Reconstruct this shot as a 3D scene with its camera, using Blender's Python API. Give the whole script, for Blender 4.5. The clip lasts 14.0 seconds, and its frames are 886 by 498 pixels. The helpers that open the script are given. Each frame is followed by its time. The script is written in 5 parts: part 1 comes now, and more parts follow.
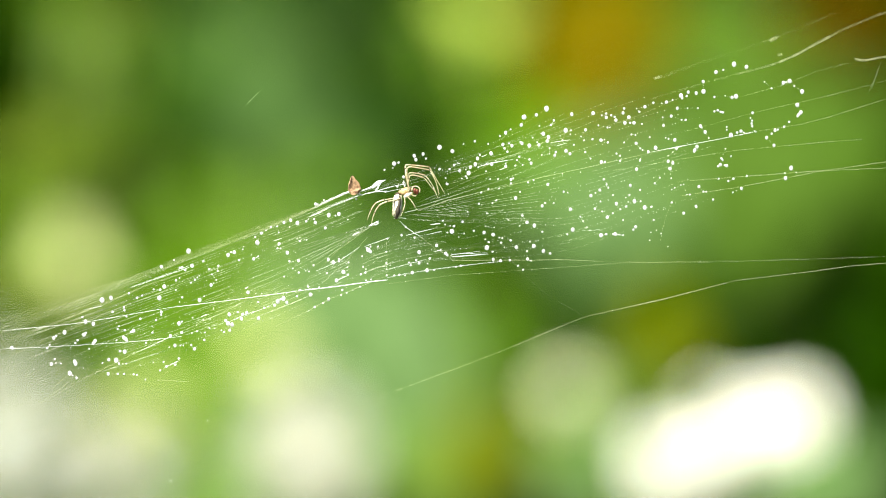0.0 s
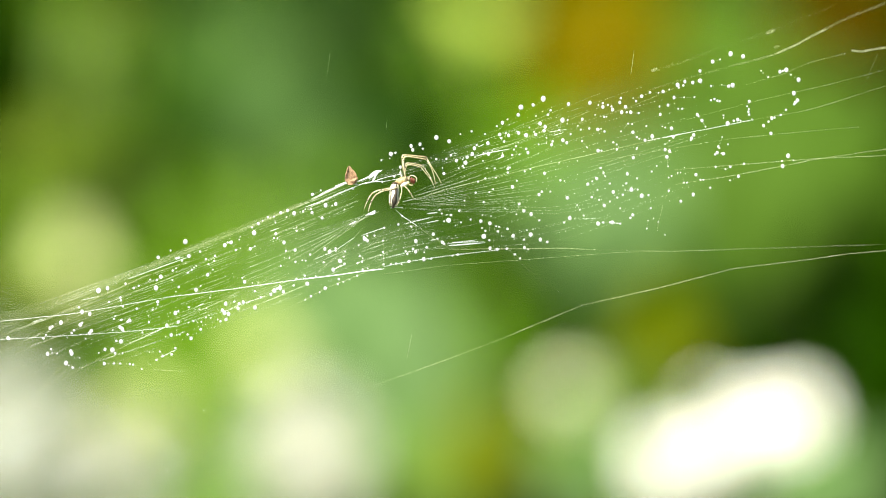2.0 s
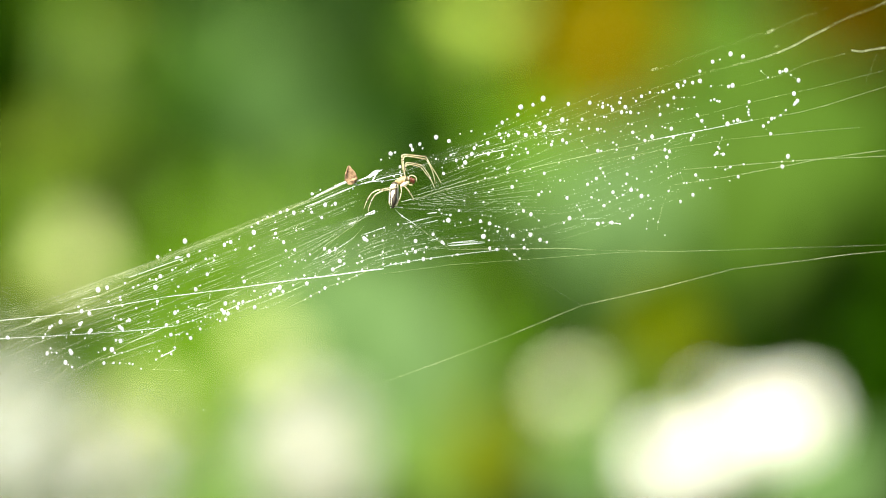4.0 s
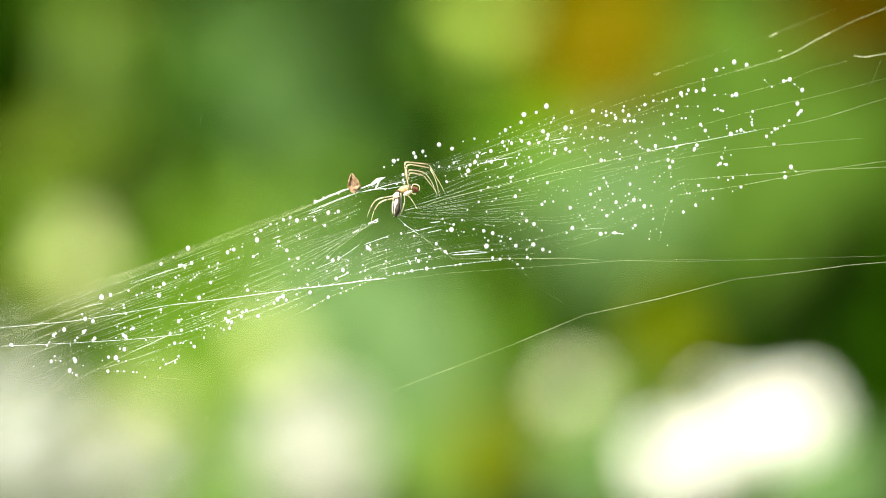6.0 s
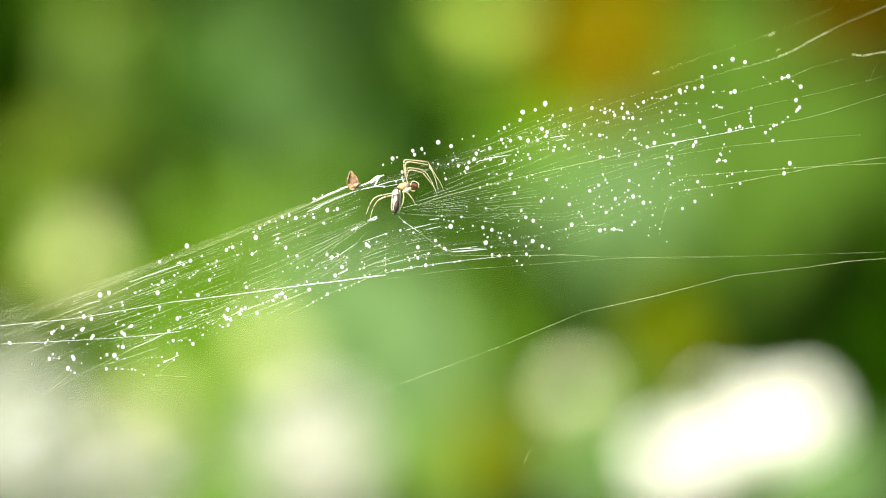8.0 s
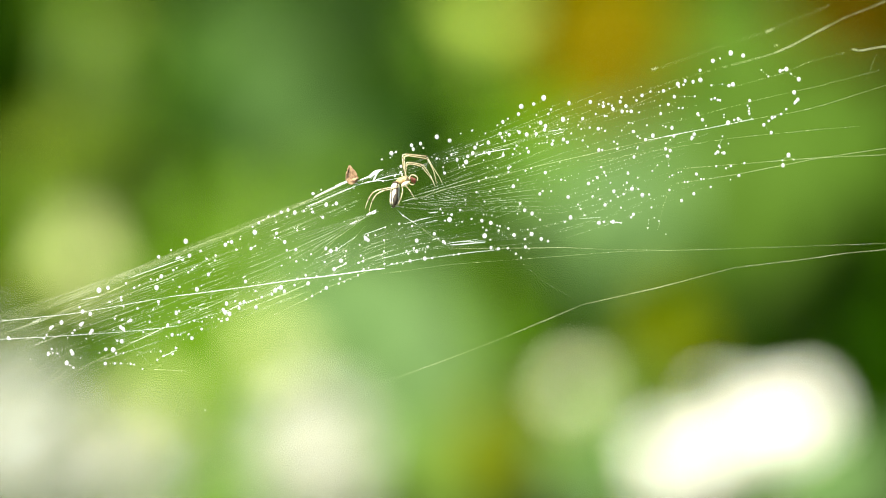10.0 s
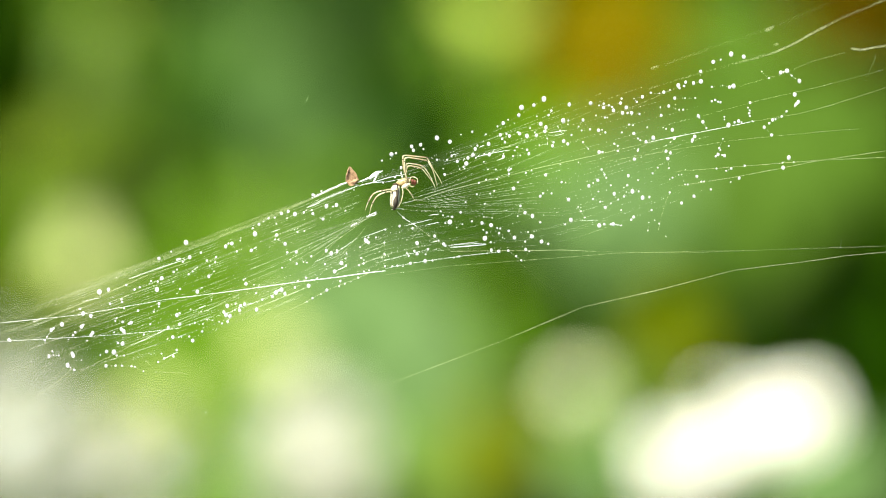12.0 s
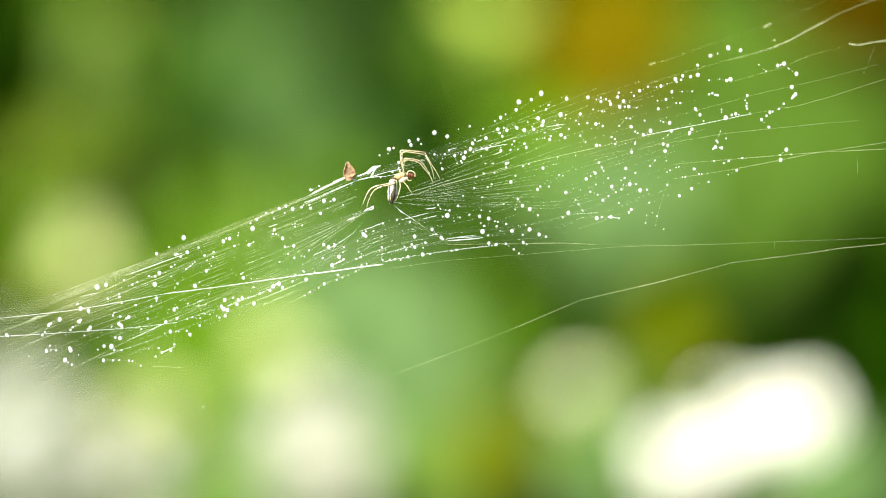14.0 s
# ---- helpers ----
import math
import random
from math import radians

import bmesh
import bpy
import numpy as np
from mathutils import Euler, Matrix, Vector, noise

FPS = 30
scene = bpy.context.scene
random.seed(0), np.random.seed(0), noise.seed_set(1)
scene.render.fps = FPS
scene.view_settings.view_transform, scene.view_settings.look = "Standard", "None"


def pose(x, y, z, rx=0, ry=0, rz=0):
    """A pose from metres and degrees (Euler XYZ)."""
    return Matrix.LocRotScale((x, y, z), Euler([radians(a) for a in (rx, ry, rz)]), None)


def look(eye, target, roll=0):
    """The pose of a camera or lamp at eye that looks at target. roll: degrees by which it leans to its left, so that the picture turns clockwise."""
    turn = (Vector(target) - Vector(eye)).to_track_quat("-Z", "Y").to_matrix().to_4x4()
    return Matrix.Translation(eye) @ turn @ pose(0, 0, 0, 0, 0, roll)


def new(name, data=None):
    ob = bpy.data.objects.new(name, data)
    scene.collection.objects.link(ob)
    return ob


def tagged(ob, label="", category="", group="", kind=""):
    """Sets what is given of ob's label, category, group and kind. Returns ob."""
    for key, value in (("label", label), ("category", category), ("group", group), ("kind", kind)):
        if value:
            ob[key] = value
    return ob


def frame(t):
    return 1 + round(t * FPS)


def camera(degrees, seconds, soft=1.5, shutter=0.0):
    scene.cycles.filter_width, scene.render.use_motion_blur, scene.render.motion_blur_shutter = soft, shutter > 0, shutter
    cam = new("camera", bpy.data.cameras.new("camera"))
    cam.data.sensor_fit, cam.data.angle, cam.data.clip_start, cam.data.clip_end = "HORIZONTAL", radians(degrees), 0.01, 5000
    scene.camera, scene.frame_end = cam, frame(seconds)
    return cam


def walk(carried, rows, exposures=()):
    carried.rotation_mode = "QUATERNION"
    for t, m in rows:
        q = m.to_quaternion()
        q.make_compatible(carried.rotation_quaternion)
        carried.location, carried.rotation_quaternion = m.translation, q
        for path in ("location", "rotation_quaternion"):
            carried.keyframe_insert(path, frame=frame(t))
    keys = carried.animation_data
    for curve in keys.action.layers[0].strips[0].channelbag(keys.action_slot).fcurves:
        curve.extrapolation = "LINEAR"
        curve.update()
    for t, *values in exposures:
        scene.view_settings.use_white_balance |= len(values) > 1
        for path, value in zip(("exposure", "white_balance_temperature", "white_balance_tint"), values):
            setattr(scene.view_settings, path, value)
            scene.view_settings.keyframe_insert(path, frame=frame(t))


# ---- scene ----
# A dew-hung spider web after rain, close up, with garden plants far out of focus behind it.
MM = 0.001
FOCUS = 0.56

# ---- camera ----
cam = camera(16.0, 14.0, soft=0.92)
cam.data.dof.use_dof = True
cam.data.dof.focus_distance = FOCUS
cam.data.dof.aperture_fstop = 4.6
walk(cam, [
    (0, pose(0, -FOCUS, 1.2, 90.000, 0, 0.000)),
    (3, pose(0, -FOCUS, 1.2, 90.000, 0, 0.022)),
    (5.5, pose(0, -FOCUS, 1.2, 89.992, 0, 0.090)),
    (8, pose(0, -FOCUS, 1.2, 89.982, 0, 0.120)),
    (10.5, pose(0, -FOCUS, 1.2, 89.972, 0, 0.146)),
    (14, pose(0, -FOCUS, 1.2, 89.960, 0, 0.172)),
], exposures=[(0.0, 1.6, 6700, 9), (14.0, 1.6, 6700, 9)])

# ---- light ----
SUN_FROM = Vector((-0.45, -0.62, 0.85)).normalized()
world = bpy.data.worlds.new("sky")
world.use_nodes = True
scene.world = world
sky = world.node_tree.nodes.new("ShaderNodeTexSky")
sky.sky_type = "NISHITA"
sky.sun_disc = False
sky.sun_elevation = math.asin(SUN_FROM.z)
sky.sun_rotation = math.atan2(SUN_FROM.x, SUN_FROM.y)
world.node_tree.links.new(sky.outputs[0], world.node_tree.nodes["Background"].inputs[0])
world.node_tree.nodes["Background"].inputs[1].default_value = 0.05
sun = new("sun", bpy.data.lights.new("sun", "SUN"))
sun.data.energy, sun.data.angle, sun.data.color = 5.0, radians(0.5), (1.0, 0.96, 0.83)
sun.matrix_world = look(SUN_FROM * 5, (0, 0, 0))


# ---- materials ----
def material(name, dark, light, rough=0.5, scale=20.0, translucent=0.0, spec=0.5, transmission=0.0, ior=1.45,
             bump=0.0, vary=0.0, metal=0.0):
    """A surface whose colour wanders between two tones at two scales; vary: brightness change from piece to piece."""
    m = bpy.data.materials.new(name)
    m.use_nodes = True
    n, l = m.node_tree.nodes, m.node_tree.links
    b = n["Principled BSDF"]
    tc = n.new("ShaderNodeTexCoord")
    big, fine, mixn = n.new("ShaderNodeTexNoise"), n.new("ShaderNodeTexNoise"), n.new("ShaderNodeMath")
    big.inputs["Scale"].default_value, fine.inputs["Scale"].default_value = scale, scale * 9
    big.inputs["Detail"].default_value, fine.inputs["Detail"].default_value = 3, 2
    for t in (big, fine):
        l.new(tc.outputs["Object"], t.inputs["Vector"])
    mixn.operation = "MULTIPLY_ADD"
    mixn.inputs[1].default_value = 0.35
    l.new(fine.outputs[0], mixn.inputs[0])
    l.new(big.outputs[0], mixn.inputs[2])
    ramp = n.new("ShaderNodeValToRGB")
    ramp.color_ramp.elements[0].position, ramp.color_ramp.elements[1].position = 0.45, 0.9
    ramp.color_ramp.elements[0].color, ramp.color_ramp.elements[1].color = (*dark, 1), (*light, 1)
    l.new(mixn.outputs[0], ramp.inputs[0])
    colour = ramp.outputs[0]
    if vary:
        info, span, hsv = n.new("ShaderNodeObjectInfo"), n.new("ShaderNodeMapRange"), n.new("ShaderNodeHueSaturation")
        span.inputs[3].default_value, span.inputs[4].default_value = 1 - vary, 1 + vary
        l.new(info.outputs["Random"], span.inputs[0])
        l.new(span.outputs[0], hsv.inputs["Value"])
        l.new(colour, hsv.inputs["Color"])
        colour = hsv.outputs[0]
    l.new(colour, b.inputs["Base Color"])
    b.inputs["Roughness"].default_value = rough
    b.inputs["Specular IOR Level"].default_value = spec
    b.inputs["Transmission Weight"].default_value = transmission
    b.inputs["IOR"].default_value = ior
    b.inputs["Metallic"].default_value = metal
    if bump:
        bm_node = n.new("ShaderNodeBump")
        bm_node.inputs["Strength"].default_value = bump
        l.new(mixn.outputs[0], bm_node.inputs["Height"])
        l.new(bm_node.outputs[0], b.inputs["Normal"])
    if translucent:
        tr, mx = n.new("ShaderNodeBsdfTranslucent"), n.new("ShaderNodeMixShader")
        l.new(colour, tr.inputs[0])
        mx.inputs[0].default_value = translucent
        l.new(b.outputs[0], mx.inputs[1])
        l.new(tr.outputs[0], mx.inputs[2])
        l.new(mx.outputs[0], n["Material Output"].inputs[0])
    return m


SILK = material("silk", (0.78, 0.85, 0.88), (0.95, 0.97, 1.0), 0.3, 300, 0.25, 0.8)
GLINT = material("glinting_silk", (0.45, 0.54, 0.34), (0.88, 0.92, 0.82), 0.3, 300, 0.25, 0.8)
# Duller, greener tone of silk for anchor threads and twisted strands.
DIM_SILK = material("dim_silk", (0.34, 0.38, 0.2), (0.62, 0.66, 0.44), 0.35, 250, 0.25, 0.5)
# Sun sparkle and its lavender fringe are put into this milky white.
DEW = material("sparkle_white_dew", (0.93, 0.93, 0.99), (0.97, 0.97, 1.0), 0.05, 900, 0.47, 1.0, 0.45, 1.33)
RAIN = material("rain_water", (0.36, 0.45, 0.26), (0.5, 0.6, 0.4), 0.1, 300, 0.4, 0.6, 0.35, 1.33)
SHELL = material("pale_amber_shell", (0.26, 0.15, 0.05), (0.66, 0.5, 0.27), 0.35, 1500, 0.15, 0.6)
LEGS = material("amber_leg", (0.4, 0.35, 0.18), (0.74, 0.69, 0.48), 0.3, 900, 0.3, 0.7)
STRIPE = material("olive_leg_stripe", (0.05, 0.04, 0.012), (0.2, 0.16, 0.06), 0.5, 700)
JOINT = material("brown_joint", (0.02, 0.013, 0.006), (0.07, 0.045, 0.02), 0.4, 700)
REDFANG = material("red_brown_fang", (0.05, 0.01, 0.005), (0.15, 0.035, 0.016), 0.4, 900)
BLACK = material("black_eye", (0.008, 0.006, 0.005), (0.02, 0.015, 0.01), 0.15, 900)
PETAL = material("cream_petal", (0.68, 0.73, 0.45), (0.8, 0.84, 0.56), 0.55, 40, 0.2, 0.2)
CREAM = material("cream_abdomen", (0.5, 0.47, 0.32), (0.8, 0.77, 0.62), 0.35, 800, 0.1, 0.6)
BANDS = material("black_band", (0.01, 0.008, 0.005), (0.035, 0.024, 0.01), 0.65, 800)
SCRAP = material("dry_brown_scrap", (0.05, 0.018, 0.005), (0.6, 0.4, 0.24), 0.8, 1300, 0.2, bump=0.6)
STEM = material("green_stem", (0.05, 0.11, 0.004), (0.1, 0.18, 0.01), 0.55, 30)
LEAF = material("green_leaf", (0.018, 0.06, 0.0006), (0.036, 0.096, 0.0012), 0.5, 25, 0.3, 0.06, vary=0.15)
# Deep shade between plants, painted in as a very dark leaf green.
DEEP = material("shade_deep_leaf", (0.005, 0.021, 0.0001), (0.009, 0.034, 0.0002), 0.55, 25, 0.25, 0.02, vary=0.12)
PALE = material("grey_green_leaf", (0.06, 0.125, 0.03), (0.092, 0.168, 0.054), 0.5, 25, 0.2, 0.1, vary=0.12)
# Sun glints on leaves are put into these two overbright lime colours.
LIME = material("sun_glint_lime", (0.28, 0.41, 0.04), (0.42, 0.54, 0.09), 0.5, 25, 0.25, 0.1, vary=0.05)
CHALKY = material("sun_glint_pale_lime", (0.34, 0.41, 0.13), (0.48, 0.54, 0.24), 0.5, 25, 0.25, 0.1, vary=0.05)
FRESH = material("fresh_green_leaf", (0.045, 0.12, 0.0005), (0.08, 0.17, 0.0015), 0.5, 25, 0.3, 0.06, vary=0.12)
OLIVE = material("olive_leaf", (0.066, 0.09, 0.0003), (0.11, 0.135, 0.0006), 0.5, 25, 0.25, 0.02, vary=0.12)
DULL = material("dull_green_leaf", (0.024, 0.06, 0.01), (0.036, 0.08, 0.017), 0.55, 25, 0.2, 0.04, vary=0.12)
# DULL again but darker: shade on upper leaves is in the colour.
SHADE = material("shade_dull_leaf", (0.013, 0.036, 0.006), (0.021, 0.05, 0.01), 0.55, 25, 0.2, 0.03, vary=0.12)
SILVER = material("silvery_leaf", (0.175, 0.19, 0.11), (0.22, 0.235, 0.155), 0.55, 25, 0.2, 0.1, vary=0.08)
SAGE = material("sage_leaf", (0.03, 0.07, 0.003), (0.047, 0.096, 0.009), 0.55, 25, 0.2, 0.06, vary=0.12)
SPRING = material("spring_green_leaf", (0.075, 0.16, 0.022), (0.12, 0.22, 0.04), 0.5, 25, 0.3, 0.06, vary=0.12)
MOSS = material("moss_green_leaf", (0.043, 0.08, 0.001), (0.07, 0.115, 0.003), 0.5, 25, 0.25, 0.04, vary=0.1)
# Shade among the hedge leaves is put into this dark green.
DARK = material("shaded_hedge_green", (0.005, 0.024, 0.0001), (0.016, 0.052, 0.0002), 0.75, 12, 0.15, 0.0)
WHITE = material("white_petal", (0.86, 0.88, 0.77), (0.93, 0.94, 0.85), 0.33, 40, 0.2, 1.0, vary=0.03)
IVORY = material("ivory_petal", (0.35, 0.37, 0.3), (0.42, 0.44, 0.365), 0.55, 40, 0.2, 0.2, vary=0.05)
# Dimmer copy of the white petal: light shade put into the colour.
MIST = material("dimmed_petal", (0.5, 0.53, 0.5), (0.6, 0.63, 0.6), 0.55, 40, 0.2, 0.2, vary=0.05)
ORANGE = material("amber_petal", (0.09, 0.072, 0.0001), (0.118, 0.094, 0.0002), 0.6, 40, 0.2, 0.0, vary=0.08)
RUST = material("rust_petal", (0.038, 0.023, 0.0001), (0.06, 0.036, 0.0002), 0.6, 40, 0.2, 0.0, vary=0.08)
HEART = material("yellow_flower_heart", (0.2, 0.17, 0.005), (0.3, 0.25, 0.01), 0.7, 200)
SOIL = material("mossy_soil", (0.03, 0.045, 0.012), (0.07, 0.075, 0.03), 0.9, 3, bump=0.4)


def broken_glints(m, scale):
    """Painted glints: noise fades fine silk along its length, so it shows only here and there."""
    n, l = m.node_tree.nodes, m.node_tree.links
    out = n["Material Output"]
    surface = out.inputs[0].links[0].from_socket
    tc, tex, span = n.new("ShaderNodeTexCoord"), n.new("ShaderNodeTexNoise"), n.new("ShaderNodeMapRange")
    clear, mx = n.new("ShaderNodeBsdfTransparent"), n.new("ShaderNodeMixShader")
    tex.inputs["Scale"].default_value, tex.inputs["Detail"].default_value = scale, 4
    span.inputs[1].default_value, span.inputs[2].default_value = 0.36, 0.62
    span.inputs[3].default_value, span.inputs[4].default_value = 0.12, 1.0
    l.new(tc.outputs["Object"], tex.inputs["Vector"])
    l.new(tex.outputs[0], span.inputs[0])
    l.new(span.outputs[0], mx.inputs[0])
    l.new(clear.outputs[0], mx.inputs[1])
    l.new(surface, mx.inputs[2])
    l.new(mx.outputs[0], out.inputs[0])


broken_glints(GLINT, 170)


# ---- mesh helpers ----
def part(name, bm, mat, parent=None, label="", smooth=True):
    me = bpy.data.meshes.new(name)
    bm.to_mesh(me)
    bm.free()
    me.materials.append(mat)
    if smooth:
        for p in me.polygons:
            p.use_smooth = True
    ob = new(name, me)
    ob.parent = parent
    return tagged(ob, label) if label else ob


def shared(name, me, parent, m):
    ob = new(name, me)
    ob.parent = parent
    ob.matrix_basis = m
    return ob


def tube(bm, pts, radii, sides=6):
    """A tube along pts with a radius at each point, closed at both ends."""
    pts = [Vector(p) for p in pts]
    rings = []
    for i, p in enumerate(pts):
        d = (pts[min(i + 1, len(pts) - 1)] - pts[max(i - 1, 0)]).normalized()
        side = d.cross(Vector((0.31, 0.87, 0.38))).normalized()
        up = d.cross(side)
        rings.append([bm.verts.new(p + radii[i] * (math.cos(k * math.tau / sides) * side + math.sin(k * math.tau / sides) * up))
                      for k in range(sides)])
    for a, b in zip(rings, rings[1:]):
        for k in range(sides):
            bm.faces.new((a[k], a[(k + 1) % sides], b[(k + 1) % sides], b[k]))
    bm.faces.new(rings[0][::-1])
    bm.faces.new(rings[-1])


def smooth_path(pts, steps=4):
    """Catmull-Rom points through pts."""
    pts = [Vector(p) for p in pts]
    out = []
    for i in range(len(pts) - 1):
        p0, p1, p2, p3 = pts[max(i - 1, 0)], pts[i], pts[i + 1], pts[min(i + 2, len(pts) - 1)]
        for s in range(steps):
            t = s / steps
            out.append(0.5 * (2 * p1 + (p2 - p0) * t + (2 * p0 - 5 * p1 + 4 * p2 - p3) * t * t + (3 * p1 - p0 - 3 * p2 + p3) * t ** 3))
    return out + [pts[-1]]


def blob(bm, m, level=2):
    bmesh.ops.create_icosphere(bm, subdivisions=level, radius=1, matrix=m)


# ---- ground and hedge ----
def build_ground():
    bm = bmesh.new()
    steps = [-400, -60, -12, -5] + [i * 0.4 - 3.2 for i in range(17)] + [5, 12, 60, 400]
    grid = [[bm.verts.new((x, y, 0.05 * noise.noise(Vector((x, y, 0))) if abs(x) < 12 and abs(y) < 12 else 0)) for y in steps] for x in steps]
    for i in range(len(steps) - 1):
        for j in range(len(steps) - 1):
            bm.faces.new((grid[i][j], grid[i + 1][j], grid[i + 1][j + 1], grid[i][j + 1]))
    tagged(part("ground", bm, SOIL), "mossy dark garden soil, damp from the rain", "ground", kind="structure")


def build_hedge():
    rnd = random.Random(4)
    verts, faces = [], []
    for i in range(9500):
        x, z = rnd.uniform(-3.2, 3.2), rnd.uniform(0.02, 2.7)
        if i % 3 == 0:
            x, z = rnd.uniform(-1.1, 1.1), rnd.uniform(0.6, 1.8)
        y = 2.5 + 0.9 * rnd.random() + 0.25 * noise.noise(Vector((x * 2, 0, z * 2)))
        rot = Euler((rnd.uniform(0.3, 1.3), rnd.uniform(-0.5, 0.5), rnd.uniform(-0.9, 0.9))).to_matrix()
        s = rnd.uniform(0.05, 0.1)
        base = len(verts)
        for lx, ly, lz in ((0, -0.6, 0), (0.32, -0.1, 0.06), (0.2, 0.35, 0.04), (0, 0.65, -0.08), (-0.2, 0.35, 0.04), (-0.32, -0.1, 0.06)):
            verts.append(Vector((x, y, max(z, 0.06))) + rot @ Vector((lx, ly, lz)) * s)
        faces += [(base, base + 1, base + 2, base + 3), (base, base + 3, base + 4, base + 5)]
    # dark sheet added behind the leaves: stands in for shade inside, closes sky gaps
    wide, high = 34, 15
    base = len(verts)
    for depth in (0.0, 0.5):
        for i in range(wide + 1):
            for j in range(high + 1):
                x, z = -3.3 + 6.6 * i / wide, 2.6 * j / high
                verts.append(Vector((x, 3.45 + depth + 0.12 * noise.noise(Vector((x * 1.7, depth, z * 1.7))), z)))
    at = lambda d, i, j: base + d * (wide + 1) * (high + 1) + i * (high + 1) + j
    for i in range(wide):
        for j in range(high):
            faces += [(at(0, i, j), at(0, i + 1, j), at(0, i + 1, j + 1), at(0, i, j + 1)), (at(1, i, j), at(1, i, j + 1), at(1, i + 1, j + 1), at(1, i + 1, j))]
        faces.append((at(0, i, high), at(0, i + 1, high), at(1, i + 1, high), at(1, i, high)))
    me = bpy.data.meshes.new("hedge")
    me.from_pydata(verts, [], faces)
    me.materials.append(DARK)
    tagged(new("hedge", me), "dense hedge of small wet leaves, shade put in its dark green", "hedge", kind="stuff")


# ---- plants behind the web ----
def leaf_mesh(name, width, mat, fold=0.12, droop=0.18):
    """A leaf one unit long along y with a folded midrib, a drooping tip and a pointed outline."""
    bm = bmesh.new()
    rows, cols = 9, 6
    grid = []
    for i in range(rows + 1):
        t = i / rows
        half = 0.5 * width * (math.sin(math.pi * t ** 0.8) ** 0.75 if 0 < t < 1 else 0.0) + 0.004
        row = []
        for j in range(cols + 1):
            s = 2 * j / cols - 1
            wave = 0.012 * math.sin(t * 19) * s * s
            row.append(bm.verts.new((s * half, t - 0.5, fold * abs(s) * half * 2 - droop * (t - 0.4) ** 2 + wave)))
        grid.append(row)
    for i in range(rows):
        for j in range(cols):
            bm.faces.new((grid[i][j], grid[i][j + 1], grid[i + 1][j + 1], grid[i + 1][j]))
    bmesh.ops.recalc_face_normals(bm, faces=bm.faces[:])
    bmesh.ops.solidify(bm, geom=bm.faces[:], thickness=0.012)
    bmesh.ops.recalc_face_normals(bm, faces=bm.faces[:])
    me = bpy.data.meshes.new(name)
    bm.to_mesh(me)
    bm.free()
    me.materials.append(mat)
    for p in me.polygons:
        p.use_smooth = True
    return me


def facing(place, size, rnd, lean=0.35):
    """A pose turned half to the light, with a loose spin."""
    n = Vector((rnd.uniform(-lean, lean) - 0.15, -1.0, rnd.uniform(-lean, lean) + 0.45)).normalized()
    spin = Matrix.Rotation(rnd.uniform(-1.1, 1.1) + math.pi, 4, n)
    turn = spin @ n.to_track_quat("Z", "Y").to_matrix().to_4x4()
    return Matrix.Translation(place) @ turn @ Matrix.Diagonal((size, size, size, 1))


def build_plant(name, label, category, mat, width, leaves, seed, group=""):
    """A plant with a stem from the ground, side branches and leaves at the given places (x, y, z, length)."""
    rnd = random.Random(seed)
    plant = tagged(new(name), label, category, group)
    bx, by = sum(l[0] for l in leaves) / len(leaves), sum(l[1] for l in leaves) / len(leaves) + 0.06
    plant.location = (bx, by, 0)
    low, top = min(l[2] for l in leaves), max(l[2] for l in leaves)
    bm = bmesh.new()
    sway = rnd.uniform(-0.04, 0.04)
    line = lambda h: Vector((sway * math.sin(3 * h / max(top, 0.1)), 0.02 * math.sin(5 * h), h))
    pts = [line(top * k / 10) for k in range(11)]
    tube(bm, [Vector((0, 0, -0.03))] + pts, [0.008] + [0.008 - 0.005 * k / 10 for k in range(11)], 7)
    part("stem", bm, STEM, plant)
    me = leaf_mesh("leaf", width, mat)
    for x, y, z, size in leaves:
        place = Vector((x - bx, y - by, z))
        m = facing(place, size, rnd)
        leaf = shared("leaf", me, plant, m)
        foot = m @ Vector((0, -0.5, -0.03))
        root = line(max(0.05, min(top - 0.01, foot.z - 0.06)))
        bm = bmesh.new()
        tube(bm, smooth_path([root, root.lerp(foot, 0.5) + Vector((0, 0, 0.015)), foot], 3), [0.003] * 3 + [0.002] * 4, 5)
        part("branch", bm, STEM, plant)
    return plant


def petal_mesh(width, mat):
    return leaf_mesh("petal", width, mat, fold=0.05, droop=0.5)


